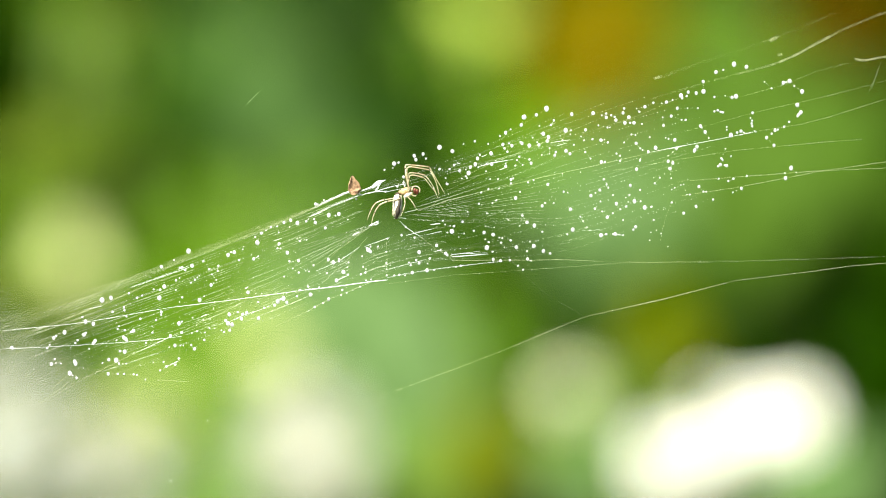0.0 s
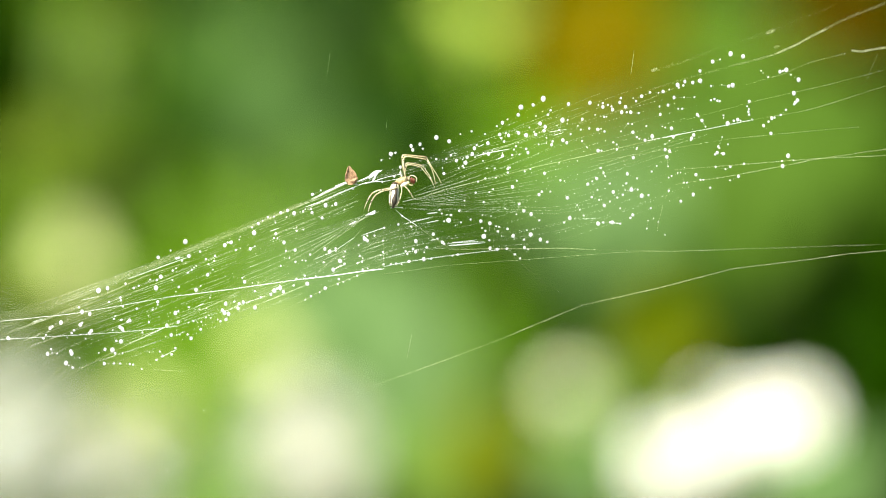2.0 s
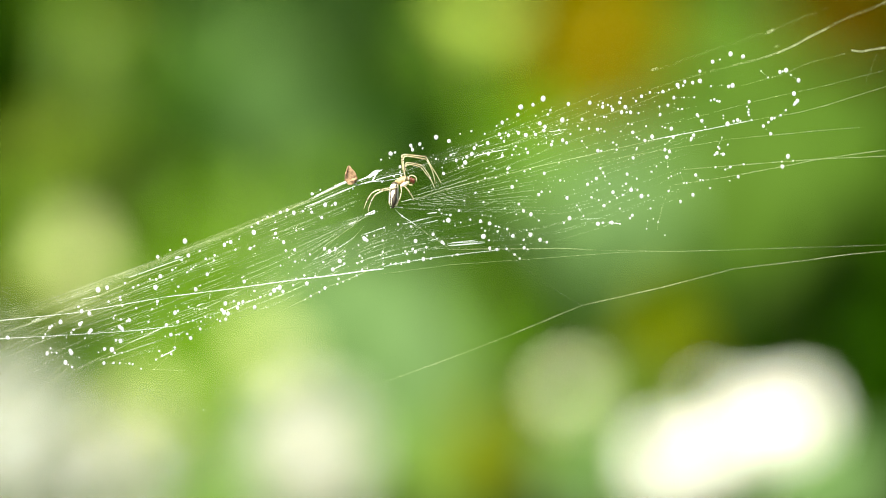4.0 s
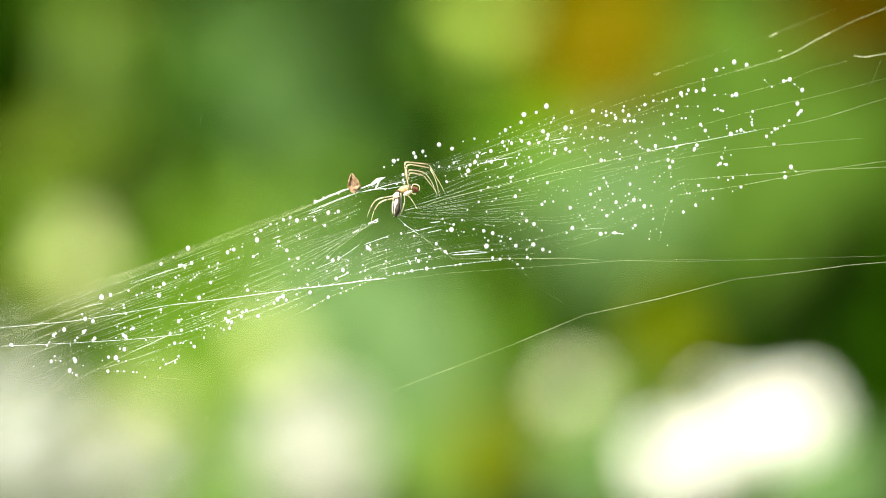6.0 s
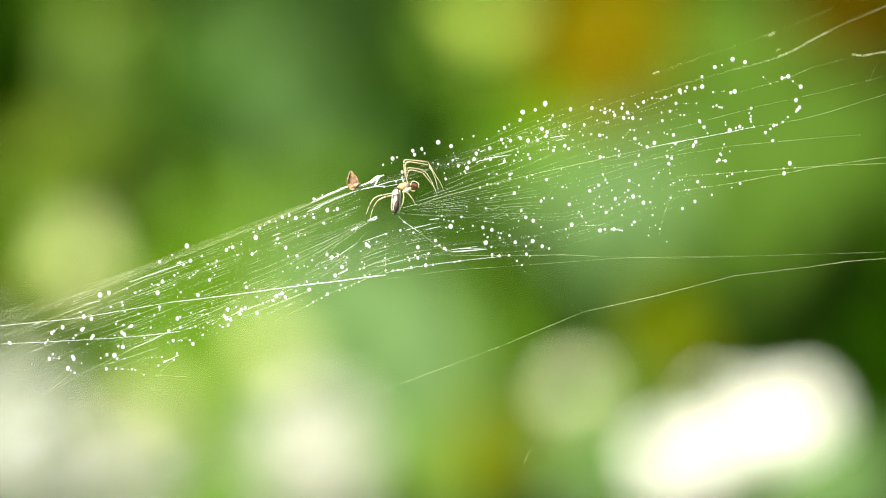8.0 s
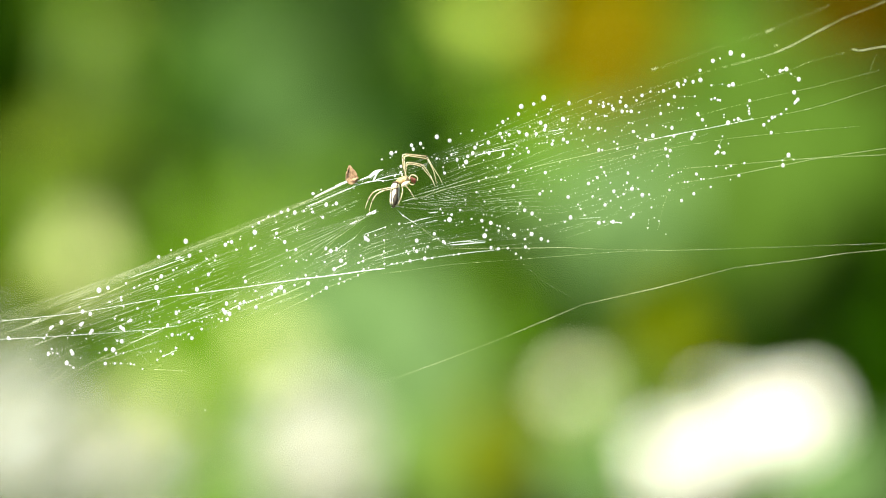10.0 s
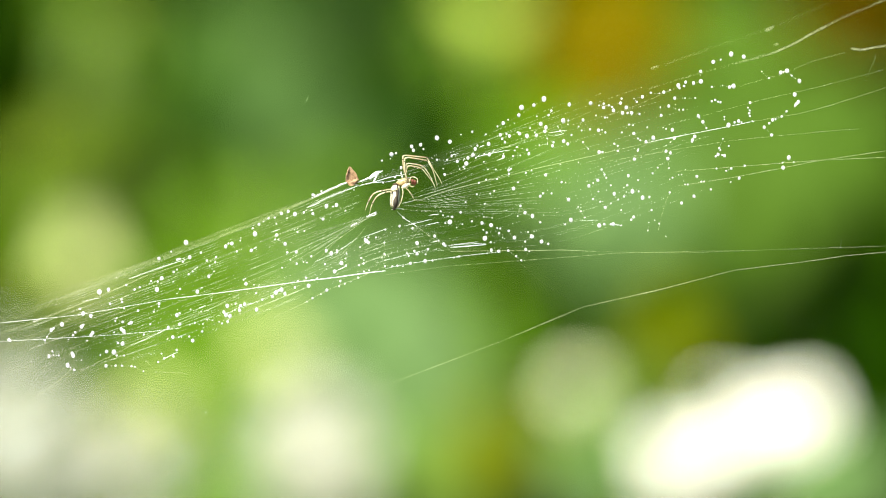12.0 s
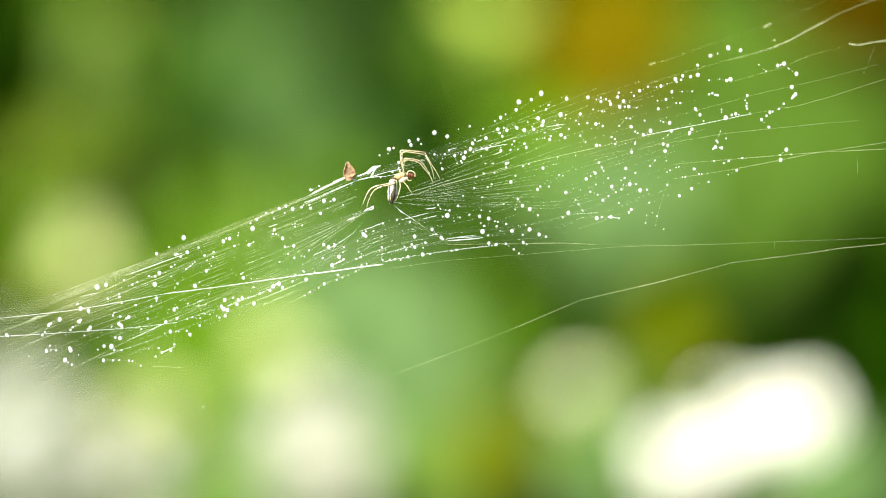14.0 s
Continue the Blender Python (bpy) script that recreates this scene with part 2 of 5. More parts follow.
def build_flowering(name, label, category, mat, heads, seed, petals=9, width=0.62, cupped=1.0):
    """A flowering plant: a stem, a stalk to each head, and heads of rounded petals about a yellow heart (x, y, z, diameter)."""
    rnd = random.Random(seed)
    plant = tagged(new(name), label, category)
    bx, by = sum(h[0] for h in heads) / len(heads), sum(h[1] for h in heads) / len(heads) + 0.05
    plant.location = (bx, by, 0)
    top = max(h[2] for h in heads)
    bm = bmesh.new()
    tube(bm, [(0, 0, -0.03), (0.01, 0, top * 0.4), (-0.01, 0.01, top * 0.8), (0, 0, top - 0.02)], [0.009, 0.008, 0.006, 0.003], 7)
    part("stem", bm, STEM, plant)
    me = petal_mesh(width, mat)
    for x, y, z, size in heads:
        place = Vector((x - bx, y - by, z))
        n = Vector((rnd.uniform(-0.3, 0.3) * cupped - 0.22, -1, rnd.uniform(-0.3, 0.3) * cupped + 0.45)).normalized()
        head = Matrix.Translation(place) @ n.to_track_quat("Z", "Y").to_matrix().to_4x4()
        bm = bmesh.new()
        blob(bm, Matrix.Diagonal((size * 0.13, size * 0.13, size * 0.08, 1)), 2)
        heart = part("flower_heart", bm, HEART, plant)
        heart.matrix_basis = head
        for ring, (count, length, lift) in enumerate(((petals, 0.5, 0.25 * cupped), (petals - 2, 0.36, 0.7 * cupped))):
            for k in range(count):
                a = math.tau * (k + 0.5 * ring) / count + rnd.uniform(-0.08, 0.08)
                m = Matrix.Rotation(a, 4, "Z") @ Matrix.Rotation(lift + rnd.uniform(-0.12, 0.12), 4, "X") @ Matrix.Translation((0, 0.5 * length * size, 0.0))
                shared("petal", me, heart, m @ Matrix.Diagonal((length * size, length * size, length * size, 1)))
        bm = bmesh.new()
        root = Vector((0, 0, max(0.1, z - 0.14)))
        tube(bm, smooth_path([root, root.lerp(place, 0.6) + Vector((0, 0.02, 0)), place + Vector((0, 0.004, -0.002))], 3), [0.004] * 3 + [0.0025] * 4, 5)
        part("stalk", bm, STEM, plant)
    return plant


def build_garden():
    build_plant("broad_leaf_plant", "dull green broad-leaved plant with wet leaves", "plant", DULL, 0.62, [
        (-0.125, 1.47, 1.306, 0.0801), (-0.101, 1.42, 1.284, 0.0887), (-0.081, 1.38, 1.261, 0.0869), (-0.060, 1.36, 1.242, 0.0792), (-0.158, 1.55, 1.352, 0.0605)], 1)
    build_plant("broad_leaf_plant", "pale silvery plant with broad low leaves", "plant", SILVER, 0.75, [
        (-0.233, 1.14, 1.121, 0.0488), (-0.209, 1.12, 1.095, 0.0542), (-0.224, 1.10, 1.075, 0.0536), (-0.184, 1.11, 1.084, 0.0539), (-0.159, 1.10, 1.075, 0.0476), (-0.183, 1.13, 1.108, 0.0333), (-0.247, 1.13, 1.100, 0.0545), (-0.143, 1.10, 1.078, 0.0298)], 46)
    build_plant("broad_leaf_plant", "pale silvery plant beneath ivory flowers", "plant", SILVER, 0.75, [
        (-0.106, 1.18, 1.072, 0.0468), (-0.072, 1.20, 1.121, 0.0347), (-0.052, 1.17, 1.075, 0.0372), (-0.112, 1.20, 1.098, 0.0379), (-0.082, 1.17, 1.067, 0.0434), (-0.058, 1.19, 1.106, 0.0314)], 47)
    build_plant("broad_leaf_plant", "dull green plant, shade put in the tone of its upper leaves", "plant", SHADE, 0.62, [
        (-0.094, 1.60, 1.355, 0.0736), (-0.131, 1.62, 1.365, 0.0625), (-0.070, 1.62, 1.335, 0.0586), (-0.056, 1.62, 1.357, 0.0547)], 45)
    build_plant("broad_leaf_plant", "grey-green broad-leaved plant with overlapping leaves", "plant", PALE, 0.7, [
        (-0.077, 1.28, 1.187, 0.0693), (-0.057, 1.27, 1.184, 0.0650), (-0.066, 1.15, 1.156, 0.0858), (-0.042, 1.14, 1.152, 0.1006), (-0.021, 1.11, 1.146, 0.0898), (-0.027, 1.05, 1.125, 0.0693), (-0.013, 1.04, 1.116, 0.0516), (-0.030, 1.03, 1.105, 0.0513)], 2)
    build_plant("broad_leaf_plant", "tall grey-green plant with large soft leaves", "plant", PALE, 0.7, [
        (0.070, 1.30, 1.220, 0.0634), (0.094, 1.33, 1.238, 0.0881), (0.094, 1.25, 1.208, 0.0746), (0.081, 1.27, 1.204, 0.0525), (0.128, 1.29, 1.224, 0.0915)], 3)
    build_plant("broad_leaf_plant", "dull green plant with large soft leaves", "plant", SAGE, 0.7, [
        (0.155, 1.30, 1.237, 0.1054), (0.179, 1.27, 1.223, 0.125), (0.211, 1.35, 1.248, 0.1026), (0.175, 1.49, 1.355, 0.0509), (0.184, 1.47, 1.338, 0.0504), (0.166, 1.38, 1.270, 0.1044), (0.183, 1.42, 1.292, 0.0956), (0.215, 1.42, 1.286, 0.0934), (0.247, 1.42, 1.282, 0.0931), (0.251, 1.37, 1.252, 0.0809), (0.220, 1.31, 1.224, 0.0904), (0.178, 1.26, 1.197, 0.0784), (0.278, 1.46, 1.302, 0.0825)], 30)
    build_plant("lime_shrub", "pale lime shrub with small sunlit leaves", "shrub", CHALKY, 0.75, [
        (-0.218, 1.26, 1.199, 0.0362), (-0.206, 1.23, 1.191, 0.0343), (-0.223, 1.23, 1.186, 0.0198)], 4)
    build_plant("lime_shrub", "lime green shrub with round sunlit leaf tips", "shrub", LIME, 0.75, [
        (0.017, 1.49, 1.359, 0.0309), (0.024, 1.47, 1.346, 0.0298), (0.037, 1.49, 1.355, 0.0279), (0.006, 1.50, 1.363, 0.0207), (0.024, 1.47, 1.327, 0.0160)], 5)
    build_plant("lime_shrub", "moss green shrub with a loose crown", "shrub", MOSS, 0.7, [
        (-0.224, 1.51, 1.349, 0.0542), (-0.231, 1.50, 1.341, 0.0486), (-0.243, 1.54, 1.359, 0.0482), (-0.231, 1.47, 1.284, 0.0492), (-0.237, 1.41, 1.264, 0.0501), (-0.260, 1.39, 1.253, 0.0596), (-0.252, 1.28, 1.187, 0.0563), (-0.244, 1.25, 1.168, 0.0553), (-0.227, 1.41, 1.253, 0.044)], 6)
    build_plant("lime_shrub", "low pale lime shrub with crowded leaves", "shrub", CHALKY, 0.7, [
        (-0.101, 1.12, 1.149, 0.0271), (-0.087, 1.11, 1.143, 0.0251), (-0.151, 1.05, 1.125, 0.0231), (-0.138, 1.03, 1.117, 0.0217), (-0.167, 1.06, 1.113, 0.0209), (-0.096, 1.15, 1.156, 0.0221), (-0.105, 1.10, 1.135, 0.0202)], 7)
    build_plant("leafy_shrub", "fresh green shrub with glossy oval leaves", "shrub", FRESH, 0.6, [
        (-0.141, 1.18, 1.150, 0.0747), (-0.116, 1.08, 1.121, 0.0745), (-0.112, 1.03, 1.098, 0.0632), (-0.118, 0.99, 1.081, 0.0616), (-0.134, 1.25, 1.171, 0.0647), (-0.114, 1.19, 1.159, 0.066), (-0.167, 1.15, 1.139, 0.0645), (-0.141, 1.14, 1.130, 0.0548), (-0.101, 1.13, 1.128, 0.0637), (0.027, 1.20, 1.162, 0.0391), (0.028, 1.16, 1.139, 0.0339), (0.012, 1.12, 1.122, 0.0331), (-0.198, 1.36, 1.251, 0.0275)], 8)
    build_plant("leafy_shrub", "fresh green shrub with long pointed leaves", "shrub", FRESH, 0.5, [
        (-0.104, 1.34, 1.204, 0.0739), (-0.260, 1.36, 1.214, 0.0559), (-0.163, 1.32, 1.190, 0.0548), (-0.243, 1.32, 1.187, 0.0637), (-0.192, 1.27, 1.161, 0.08), (-0.172, 1.30, 1.180, 0.0633), (-0.132, 1.36, 1.219, 0.0551), (-0.157, 1.35, 1.212, 0.0479), (-0.151, 1.38, 1.232, 0.0417), (-0.078, 1.33, 1.233, 0.0447), (-0.049, 1.32, 1.232, 0.0404)], 9)
    build_plant("leafy_shrub", "fresh green shrub between taller plants", "shrub", FRESH, 0.6, [
        (0.056, 1.45, 1.269, 0.0876), (0.075, 1.38, 1.249, 0.0892), (0.039, 1.49, 1.296, 0.0695), (0.096, 1.46, 1.280, 0.0687), (0.130, 1.42, 1.275, 0.0708), (0.144, 1.47, 1.306, 0.0621), (-0.004, 1.53, 1.343, 0.0345), (0.006, 1.52, 1.322, 0.0298), (0.031, 1.47, 1.290, 0.0364)], 10)
    build_plant("leafy_shrub", "fresh green shrub with bright upper leaves", "shrub", FRESH, 0.6, [
        (0.160, 1.49, 1.344, 0.0661), (0.186, 1.46, 1.320, 0.065), (0.161, 1.52, 1.357, 0.0491), (0.157, 1.46, 1.320, 0.0542), (0.200, 1.48, 1.340, 0.0659), (0.212, 1.46, 1.324, 0.0543)], 11)
    build_plant("leafy_shrub", "low bright green shrub under the flowers", "shrub", SPRING, 0.6, [
        (-0.012, 0.99, 1.083, 0.0707), (0.010, 0.98, 1.076, 0.0612), (0.032, 0.98, 1.079, 0.0702), (-0.037, 0.99, 1.083, 0.0707), (0.069, 1.06, 1.095, 0.0524), (-0.024, 1.03, 1.098, 0.0632), (-0.056, 0.98, 1.079, 0.0702), (-0.087, 0.98, 1.079, 0.0702), (0.089, 1.11, 1.117, 0.0538), (-0.044, 1.05, 1.097, 0.0621), (-0.106, 0.98, 1.076, 0.0612), (0.080, 1.00, 1.077, 0.0431)], 12)
    build_plant("olive_shrub", "yellow-green shrub with small leaves", "shrub", OLIVE, 0.65, [
        (0.018, 0.98, 1.104, 0.0431), (0.028, 0.96, 1.094, 0.0425), (0.010, 0.95, 1.092, 0.0423), (0.016, 1.04, 1.120, 0.0337)], 13)
    build_plant("olive_shrub", "olive shrub with sparse dull leaves", "shrub", OLIVE, 0.65, [
        (0.125, 1.24, 1.166, 0.0368), (0.129, 1.22, 1.151, 0.0362), (0.115, 1.19, 1.138, 0.0312), (0.130, 1.19, 1.136, 0.0312), (0.117, 1.22, 1.153, 0.0318)], 14)
    build_plant("leafy_shrub", "green shrub with plain matt leaves", "shrub", LEAF, 0.6, [
        (-0.022, 1.37, 1.180, 0.077), (-0.081, 1.65, 1.343, 0.0561), (0.016, 1.38, 1.235, 0.0431), (0.006, 1.37, 1.219, 0.0346)], 15)
    build_plant("leafy_shrub", "green shrub with drooping matt leaves", "shrub", LEAF, 0.6, [
        (0.192, 1.36, 1.173, 0.0851), (0.166, 1.34, 1.159, 0.0673), (0.246, 1.44, 1.222, 0.0886)], 16)
    build_plant("leafy_shrub", "green shrub with shaded lower leaves", "shrub", LEAF, 0.6, [
        (-0.208, 1.61, 1.317, 0.0737), (-0.264, 1.47, 1.240, 0.0629), (-0.288, 1.66, 1.352, 0.0564), (-0.171, 1.50, 1.328, 0.0406), (-0.163, 1.47, 1.300, 0.0400)], 17)
    build_plant("broad_leaf_plant", "low grey-green plant beside white flowers", "plant", PALE, 0.7, [
        (0.189, 1.02, 1.078, 0.0596), (0.210, 1.05, 1.082, 0.0507), (0.171, 1.01, 1.073, 0.0507)], 31)
    build_plant("broad_leaf_plant", "small grey-green plant between the flowers", "plant", PALE, 0.7, [
        (0.063, 0.98, 1.087, 0.0451), (0.050, 0.97, 1.080, 0.0446), (0.074, 0.98, 1.079, 0.0395)], 32)
    build_flowering("white_flower_plant", "cluster of white sunlit garden flowers", "flowers", WHITE, [
        (0.180, 1.06, 1.116, 0.0302), (0.182, 1.06, 1.109, 0.0290), (0.176, 1.06, 1.111, 0.0256), (0.163, 1.06, 1.116, 0.0209), (0.154, 1.06, 1.120, 0.0139), (0.152, 1.06, 1.104, 0.0197), (0.141, 1.06, 1.107, 0.0151), (0.135, 1.06, 1.097, 0.0186), (0.121, 1.06, 1.094, 0.0186), (0.108, 1.06, 1.096, 0.0209), (0.108, 1.06, 1.087, 0.0197), (0.125, 1.06, 1.081, 0.0163), (0.115, 1.06, 1.075, 0.0151), (0.136, 1.06, 1.123, 0.0116), (0.159, 1.06, 1.097, 0.0151), (0.177, 1.06, 1.097, 0.0163)], 21, width=0.8, cupped=0.4)
    build_flowering("white_flower_plant", "white flowers on a low plant, light shade put in the petals", "flowers", MIST, [
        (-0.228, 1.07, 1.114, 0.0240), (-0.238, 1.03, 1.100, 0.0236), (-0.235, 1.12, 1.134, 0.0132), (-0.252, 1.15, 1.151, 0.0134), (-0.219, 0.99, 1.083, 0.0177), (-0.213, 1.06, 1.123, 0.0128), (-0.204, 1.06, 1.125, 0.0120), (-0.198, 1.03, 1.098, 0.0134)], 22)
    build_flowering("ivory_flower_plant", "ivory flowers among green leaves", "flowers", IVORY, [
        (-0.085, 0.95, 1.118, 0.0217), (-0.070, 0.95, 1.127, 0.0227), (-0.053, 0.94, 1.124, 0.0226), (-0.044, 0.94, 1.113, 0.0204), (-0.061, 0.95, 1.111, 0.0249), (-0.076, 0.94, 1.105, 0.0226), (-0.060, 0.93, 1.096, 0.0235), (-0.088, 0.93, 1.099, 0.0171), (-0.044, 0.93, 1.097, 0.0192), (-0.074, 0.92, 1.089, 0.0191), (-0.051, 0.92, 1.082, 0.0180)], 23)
    build_flowering("ivory_flower_plant", "single cream flower on a thin stalk", "flowers", PETAL, [
        (0.067, 1.11, 1.122, 0.0299)], 24)
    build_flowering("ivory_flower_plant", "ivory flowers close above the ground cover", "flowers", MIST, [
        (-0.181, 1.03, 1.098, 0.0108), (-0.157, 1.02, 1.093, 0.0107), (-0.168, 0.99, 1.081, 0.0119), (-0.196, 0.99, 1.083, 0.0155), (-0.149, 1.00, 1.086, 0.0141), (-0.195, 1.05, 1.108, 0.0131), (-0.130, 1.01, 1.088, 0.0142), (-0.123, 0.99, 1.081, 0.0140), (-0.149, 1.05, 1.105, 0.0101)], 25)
    build_flowering("amber_flower_plant", "amber yellow flower heads on tall stalks", "flowers", ORANGE, [
        (0.083, 1.49, 1.344, 0.0679), (0.116, 1.46, 1.332, 0.0687), (0.103, 1.52, 1.364, 0.0688), (0.099, 1.45, 1.316, 0.0605), (0.082, 1.46, 1.318, 0.0541), (0.130, 1.50, 1.354, 0.0559), (0.125, 1.46, 1.320, 0.0424), (0.067, 1.50, 1.341, 0.0455), (0.073, 1.47, 1.310, 0.0408), (0.110, 1.44, 1.304, 0.0385), (0.078, 1.45, 1.290, 0.0323), (0.106, 1.43, 1.288, 0.0288)], 26)
    build_flowering("rust_flower_plant", "rust orange flower heads on a tall stalk", "flowers", RUST, [
        (0.230, 1.44, 1.351, 0.0500), (0.246, 1.44, 1.340, 0.0500), (0.260, 1.44, 1.351, 0.0500), (0.275, 1.44, 1.337, 0.0500), (0.235, 1.44, 1.331, 0.0420), (0.257, 1.44, 1.328, 0.0450), (0.278, 1.44, 1.353, 0.0500), (0.273, 1.44, 1.320, 0.0400)], 27)
    build_plant("leafy_shrub", "shrub with dense leaves, shade put in their deep green", "shrub", DEEP, 0.62, [
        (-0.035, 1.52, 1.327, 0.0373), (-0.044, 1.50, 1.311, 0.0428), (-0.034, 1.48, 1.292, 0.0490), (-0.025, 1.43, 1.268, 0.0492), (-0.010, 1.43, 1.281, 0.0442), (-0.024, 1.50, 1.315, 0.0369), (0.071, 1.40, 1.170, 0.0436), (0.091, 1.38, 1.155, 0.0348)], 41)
    build_plant("leafy_shrub", "shrub with narrow glossy leaves, shade put in their deep green", "shrub", DEEP, 0.55, [
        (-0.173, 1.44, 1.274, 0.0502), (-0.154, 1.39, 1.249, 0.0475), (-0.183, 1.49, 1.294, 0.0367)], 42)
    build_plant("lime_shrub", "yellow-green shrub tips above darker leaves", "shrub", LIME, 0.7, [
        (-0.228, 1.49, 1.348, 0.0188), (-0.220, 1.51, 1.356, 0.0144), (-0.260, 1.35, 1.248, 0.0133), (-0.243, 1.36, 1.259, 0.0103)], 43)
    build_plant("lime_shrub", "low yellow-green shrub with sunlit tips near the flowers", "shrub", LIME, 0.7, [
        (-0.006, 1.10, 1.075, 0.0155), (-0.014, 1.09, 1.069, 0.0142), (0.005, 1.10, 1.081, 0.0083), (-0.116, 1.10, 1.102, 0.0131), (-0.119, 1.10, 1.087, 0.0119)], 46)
    build_plant("broad_leaf_plant", "grey-green plant with one long bent leaf", "plant", PALE, 0.5, [
        (-0.099, 1.39, 1.274, 0.0523), (-0.124, 1.45, 1.312, 0.0374)], 44)


build_ground()
build_hedge()
build_garden()


# ---- the web ----
# Places in the web are millimetres right of and above the hub, in the web's own leaning plane.


def on_web(a, b, extra=0.0):
    """The point of the leaning, slightly bowed web at a, b; extra: millimetres behind it."""
    return Vector((a, 2.5 * math.tanh(0.16 * (0.949 * b - 0.314 * a)) + extra, b)) * MM


def dew_mesh(seed):
    """A water drop: a ball, slightly hanging and uneven, of radius one."""
    rnd = random.Random(seed)
    bm = bmesh.new()
    blob(bm, Matrix.Identity(4), 2)
    for v in bm.verts:
        v.co *= 1 + 0.05 * noise.noise(v.co * 1.3 + Vector((seed, 0, 0)))
        v.co.z *= 1.08 if v.co.z < 0 else 1.0 + 0.12 * max(0, v.co.z - 0.5)
    me = bpy.data.meshes.new("dewdrop")
    bm.to_mesh(me)
    bm.free()
    me.materials.append(DEW)
    for p in me.polygons:
        p.use_smooth = True
    return me


DEW_SHAPES = [dew_mesh(k) for k in range(4)]
FINE = 0.008      # thread radii, mm
web_rnd = random.Random(11)
beads = []        # small beads along the threads: place and radius


def thread(parent, name, pts, radius, mat, sides=4, label="", swell=1.0):
    """A thread along pts that thins at both ends; swell: how much thicker it grows towards its end."""
    bm = bmesh.new()
    n = len(pts) - 1
    radii = [radius * MM * (1 + (swell - 1) * k / n) * (1.0 if 0 < k < n else 0.55) for k in range(n + 1)]
    tube(bm, pts, radii, sides)
    return part(name, bm, mat, parent, label)


def along(pts, s):
    """The point at the fraction s of a line of points."""
    lengths = [(b - a).length for a, b in zip(pts, pts[1:])]
    d = s * sum(lengths)
    for a, b, l in zip(pts, pts[1:], lengths):
        if d <= l:
            return a.lerp(b, d / l)
        d -= l
    return pts[-1]


def length_of(pts):
    """The length of a line of points in millimetres."""
    return sum((b - a).length for a, b in zip(pts, pts[1:])) / MM


def dotted(pts, spacing, small, large):
    """Tiny beads along a line, a little unevenly spaced, in runs with gaps between."""
    total, d, phase = length_of(pts), 0.0, web_rnd.uniform(0, 9)
    while d < total:
        d += spacing * web_rnd.uniform(0.4, 1.6)
        if math.sin(0.5 * d + phase) > -0.55:
            jitter = Vector((web_rnd.uniform(-0.03, 0.03), 0, web_rnd.uniform(-0.04, 0.02))) * MM
            beads.append((along(pts, min(1.0, d / total)) + jitter, web_rnd.triangular(small, large, small)))


def drop(parent, place, radius):
    """One water drop, slightly taller than wide."""
    r = radius * MM
    turn = Euler((0, 0, web_rnd.uniform(0, 6))).to_matrix().to_4x4()
    shared("dewdrop", web_rnd.choice(DEW_SHAPES), parent,
           Matrix.Translation(place) @ turn @ Matrix.Diagonal((r * web_rnd.uniform(0.92, 1.05), r, r * web_rnd.uniform(0.98, 1.2), 1)))


def drops(web, *hung):
    """Drops at places in the web (right, up, radius), with a hair of sticky silk between neighbours; the smallest join the spray."""
    last = None
    for a, b, r in hung:
        place = on_web(a, b)
        if r >= 0.25:
            drop(web, place, r)
        else:
            beads.append((place, r))
        if last and 0.6 < (place - last).length / MM < 2.0:
            thread(web, "sticky_thread", [last, last.lerp(place, 0.5) + Vector((0, 0, -0.06)) * MM, place], 0.006, GLINT)
            dotted([last, place], 0.7, 0.03, 0.07)
        last = place


def anchor(web, radius, *places):
    """A taut thread between places, with a dusting of tiny beads."""
    pts = [on_web(*p) for p in places]
    thread(web, "anchor_thread", pts, radius, DIM_SILK)
    dotted(pts, 1.1, 0.02, 0.055)


def cord(web, radius, *places):
    """A bright taut strand of several threads."""
    thread(web, "anchor_thread", smooth_path([on_web(*p) for p in places], 4), radius, SILK, 6, "bright taut strand of silk", 1.25)


def twisted(web, radius, *places):
    """A soft strand of loose silk, uneven in thickness."""
    path = smooth_path([on_web(*p) for p in places], 6)
    bm = bmesh.new()
    n = len(path) - 1
    radii = [radius * MM * (0.75 + 0.35 * noise.noise(p * 700)) * (1.0 if 0 < k < n else 0.6) for k, p in enumerate(path)]
    tube(bm, path, radii, 6)
    part("anchor_thread", bm, DIM_SILK, web, "loose twisted strand of dull silk")


def band(web, radius, *places):
    """A short bright flake, fullest in its middle: gathered silk, and thread glints built as white shapes."""
    path = smooth_path([on_web(*p) for p in places], 5)
    n = len(path) - 1
    bm = bmesh.new()
    tube(bm, path, [radius * MM * (0.3 + 0.6 * math.sin(math.pi * k / n) ** 0.6 + 0.25 * noise.noise(p * 1900)) for k, p in enumerate(path)], 6)
    part("silk_band", bm, SILK, web, "bright silk band, gathered silk and glints built in")


def fan_thread(web, name, line, radius, spacing, lo=0.0, hi=1.0, swell=1.0):
    """One thread of the two long fans, cut to the stretch lo to hi of its line and dotted with beads."""
    path = smooth_path([on_web(*p) for p in line], 5)
    cut = [along(path, lo + (hi - lo) * k / 14) for k in range(15)]
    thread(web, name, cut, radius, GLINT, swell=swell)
    dotted(cut, spacing, 0.02, 0.075)


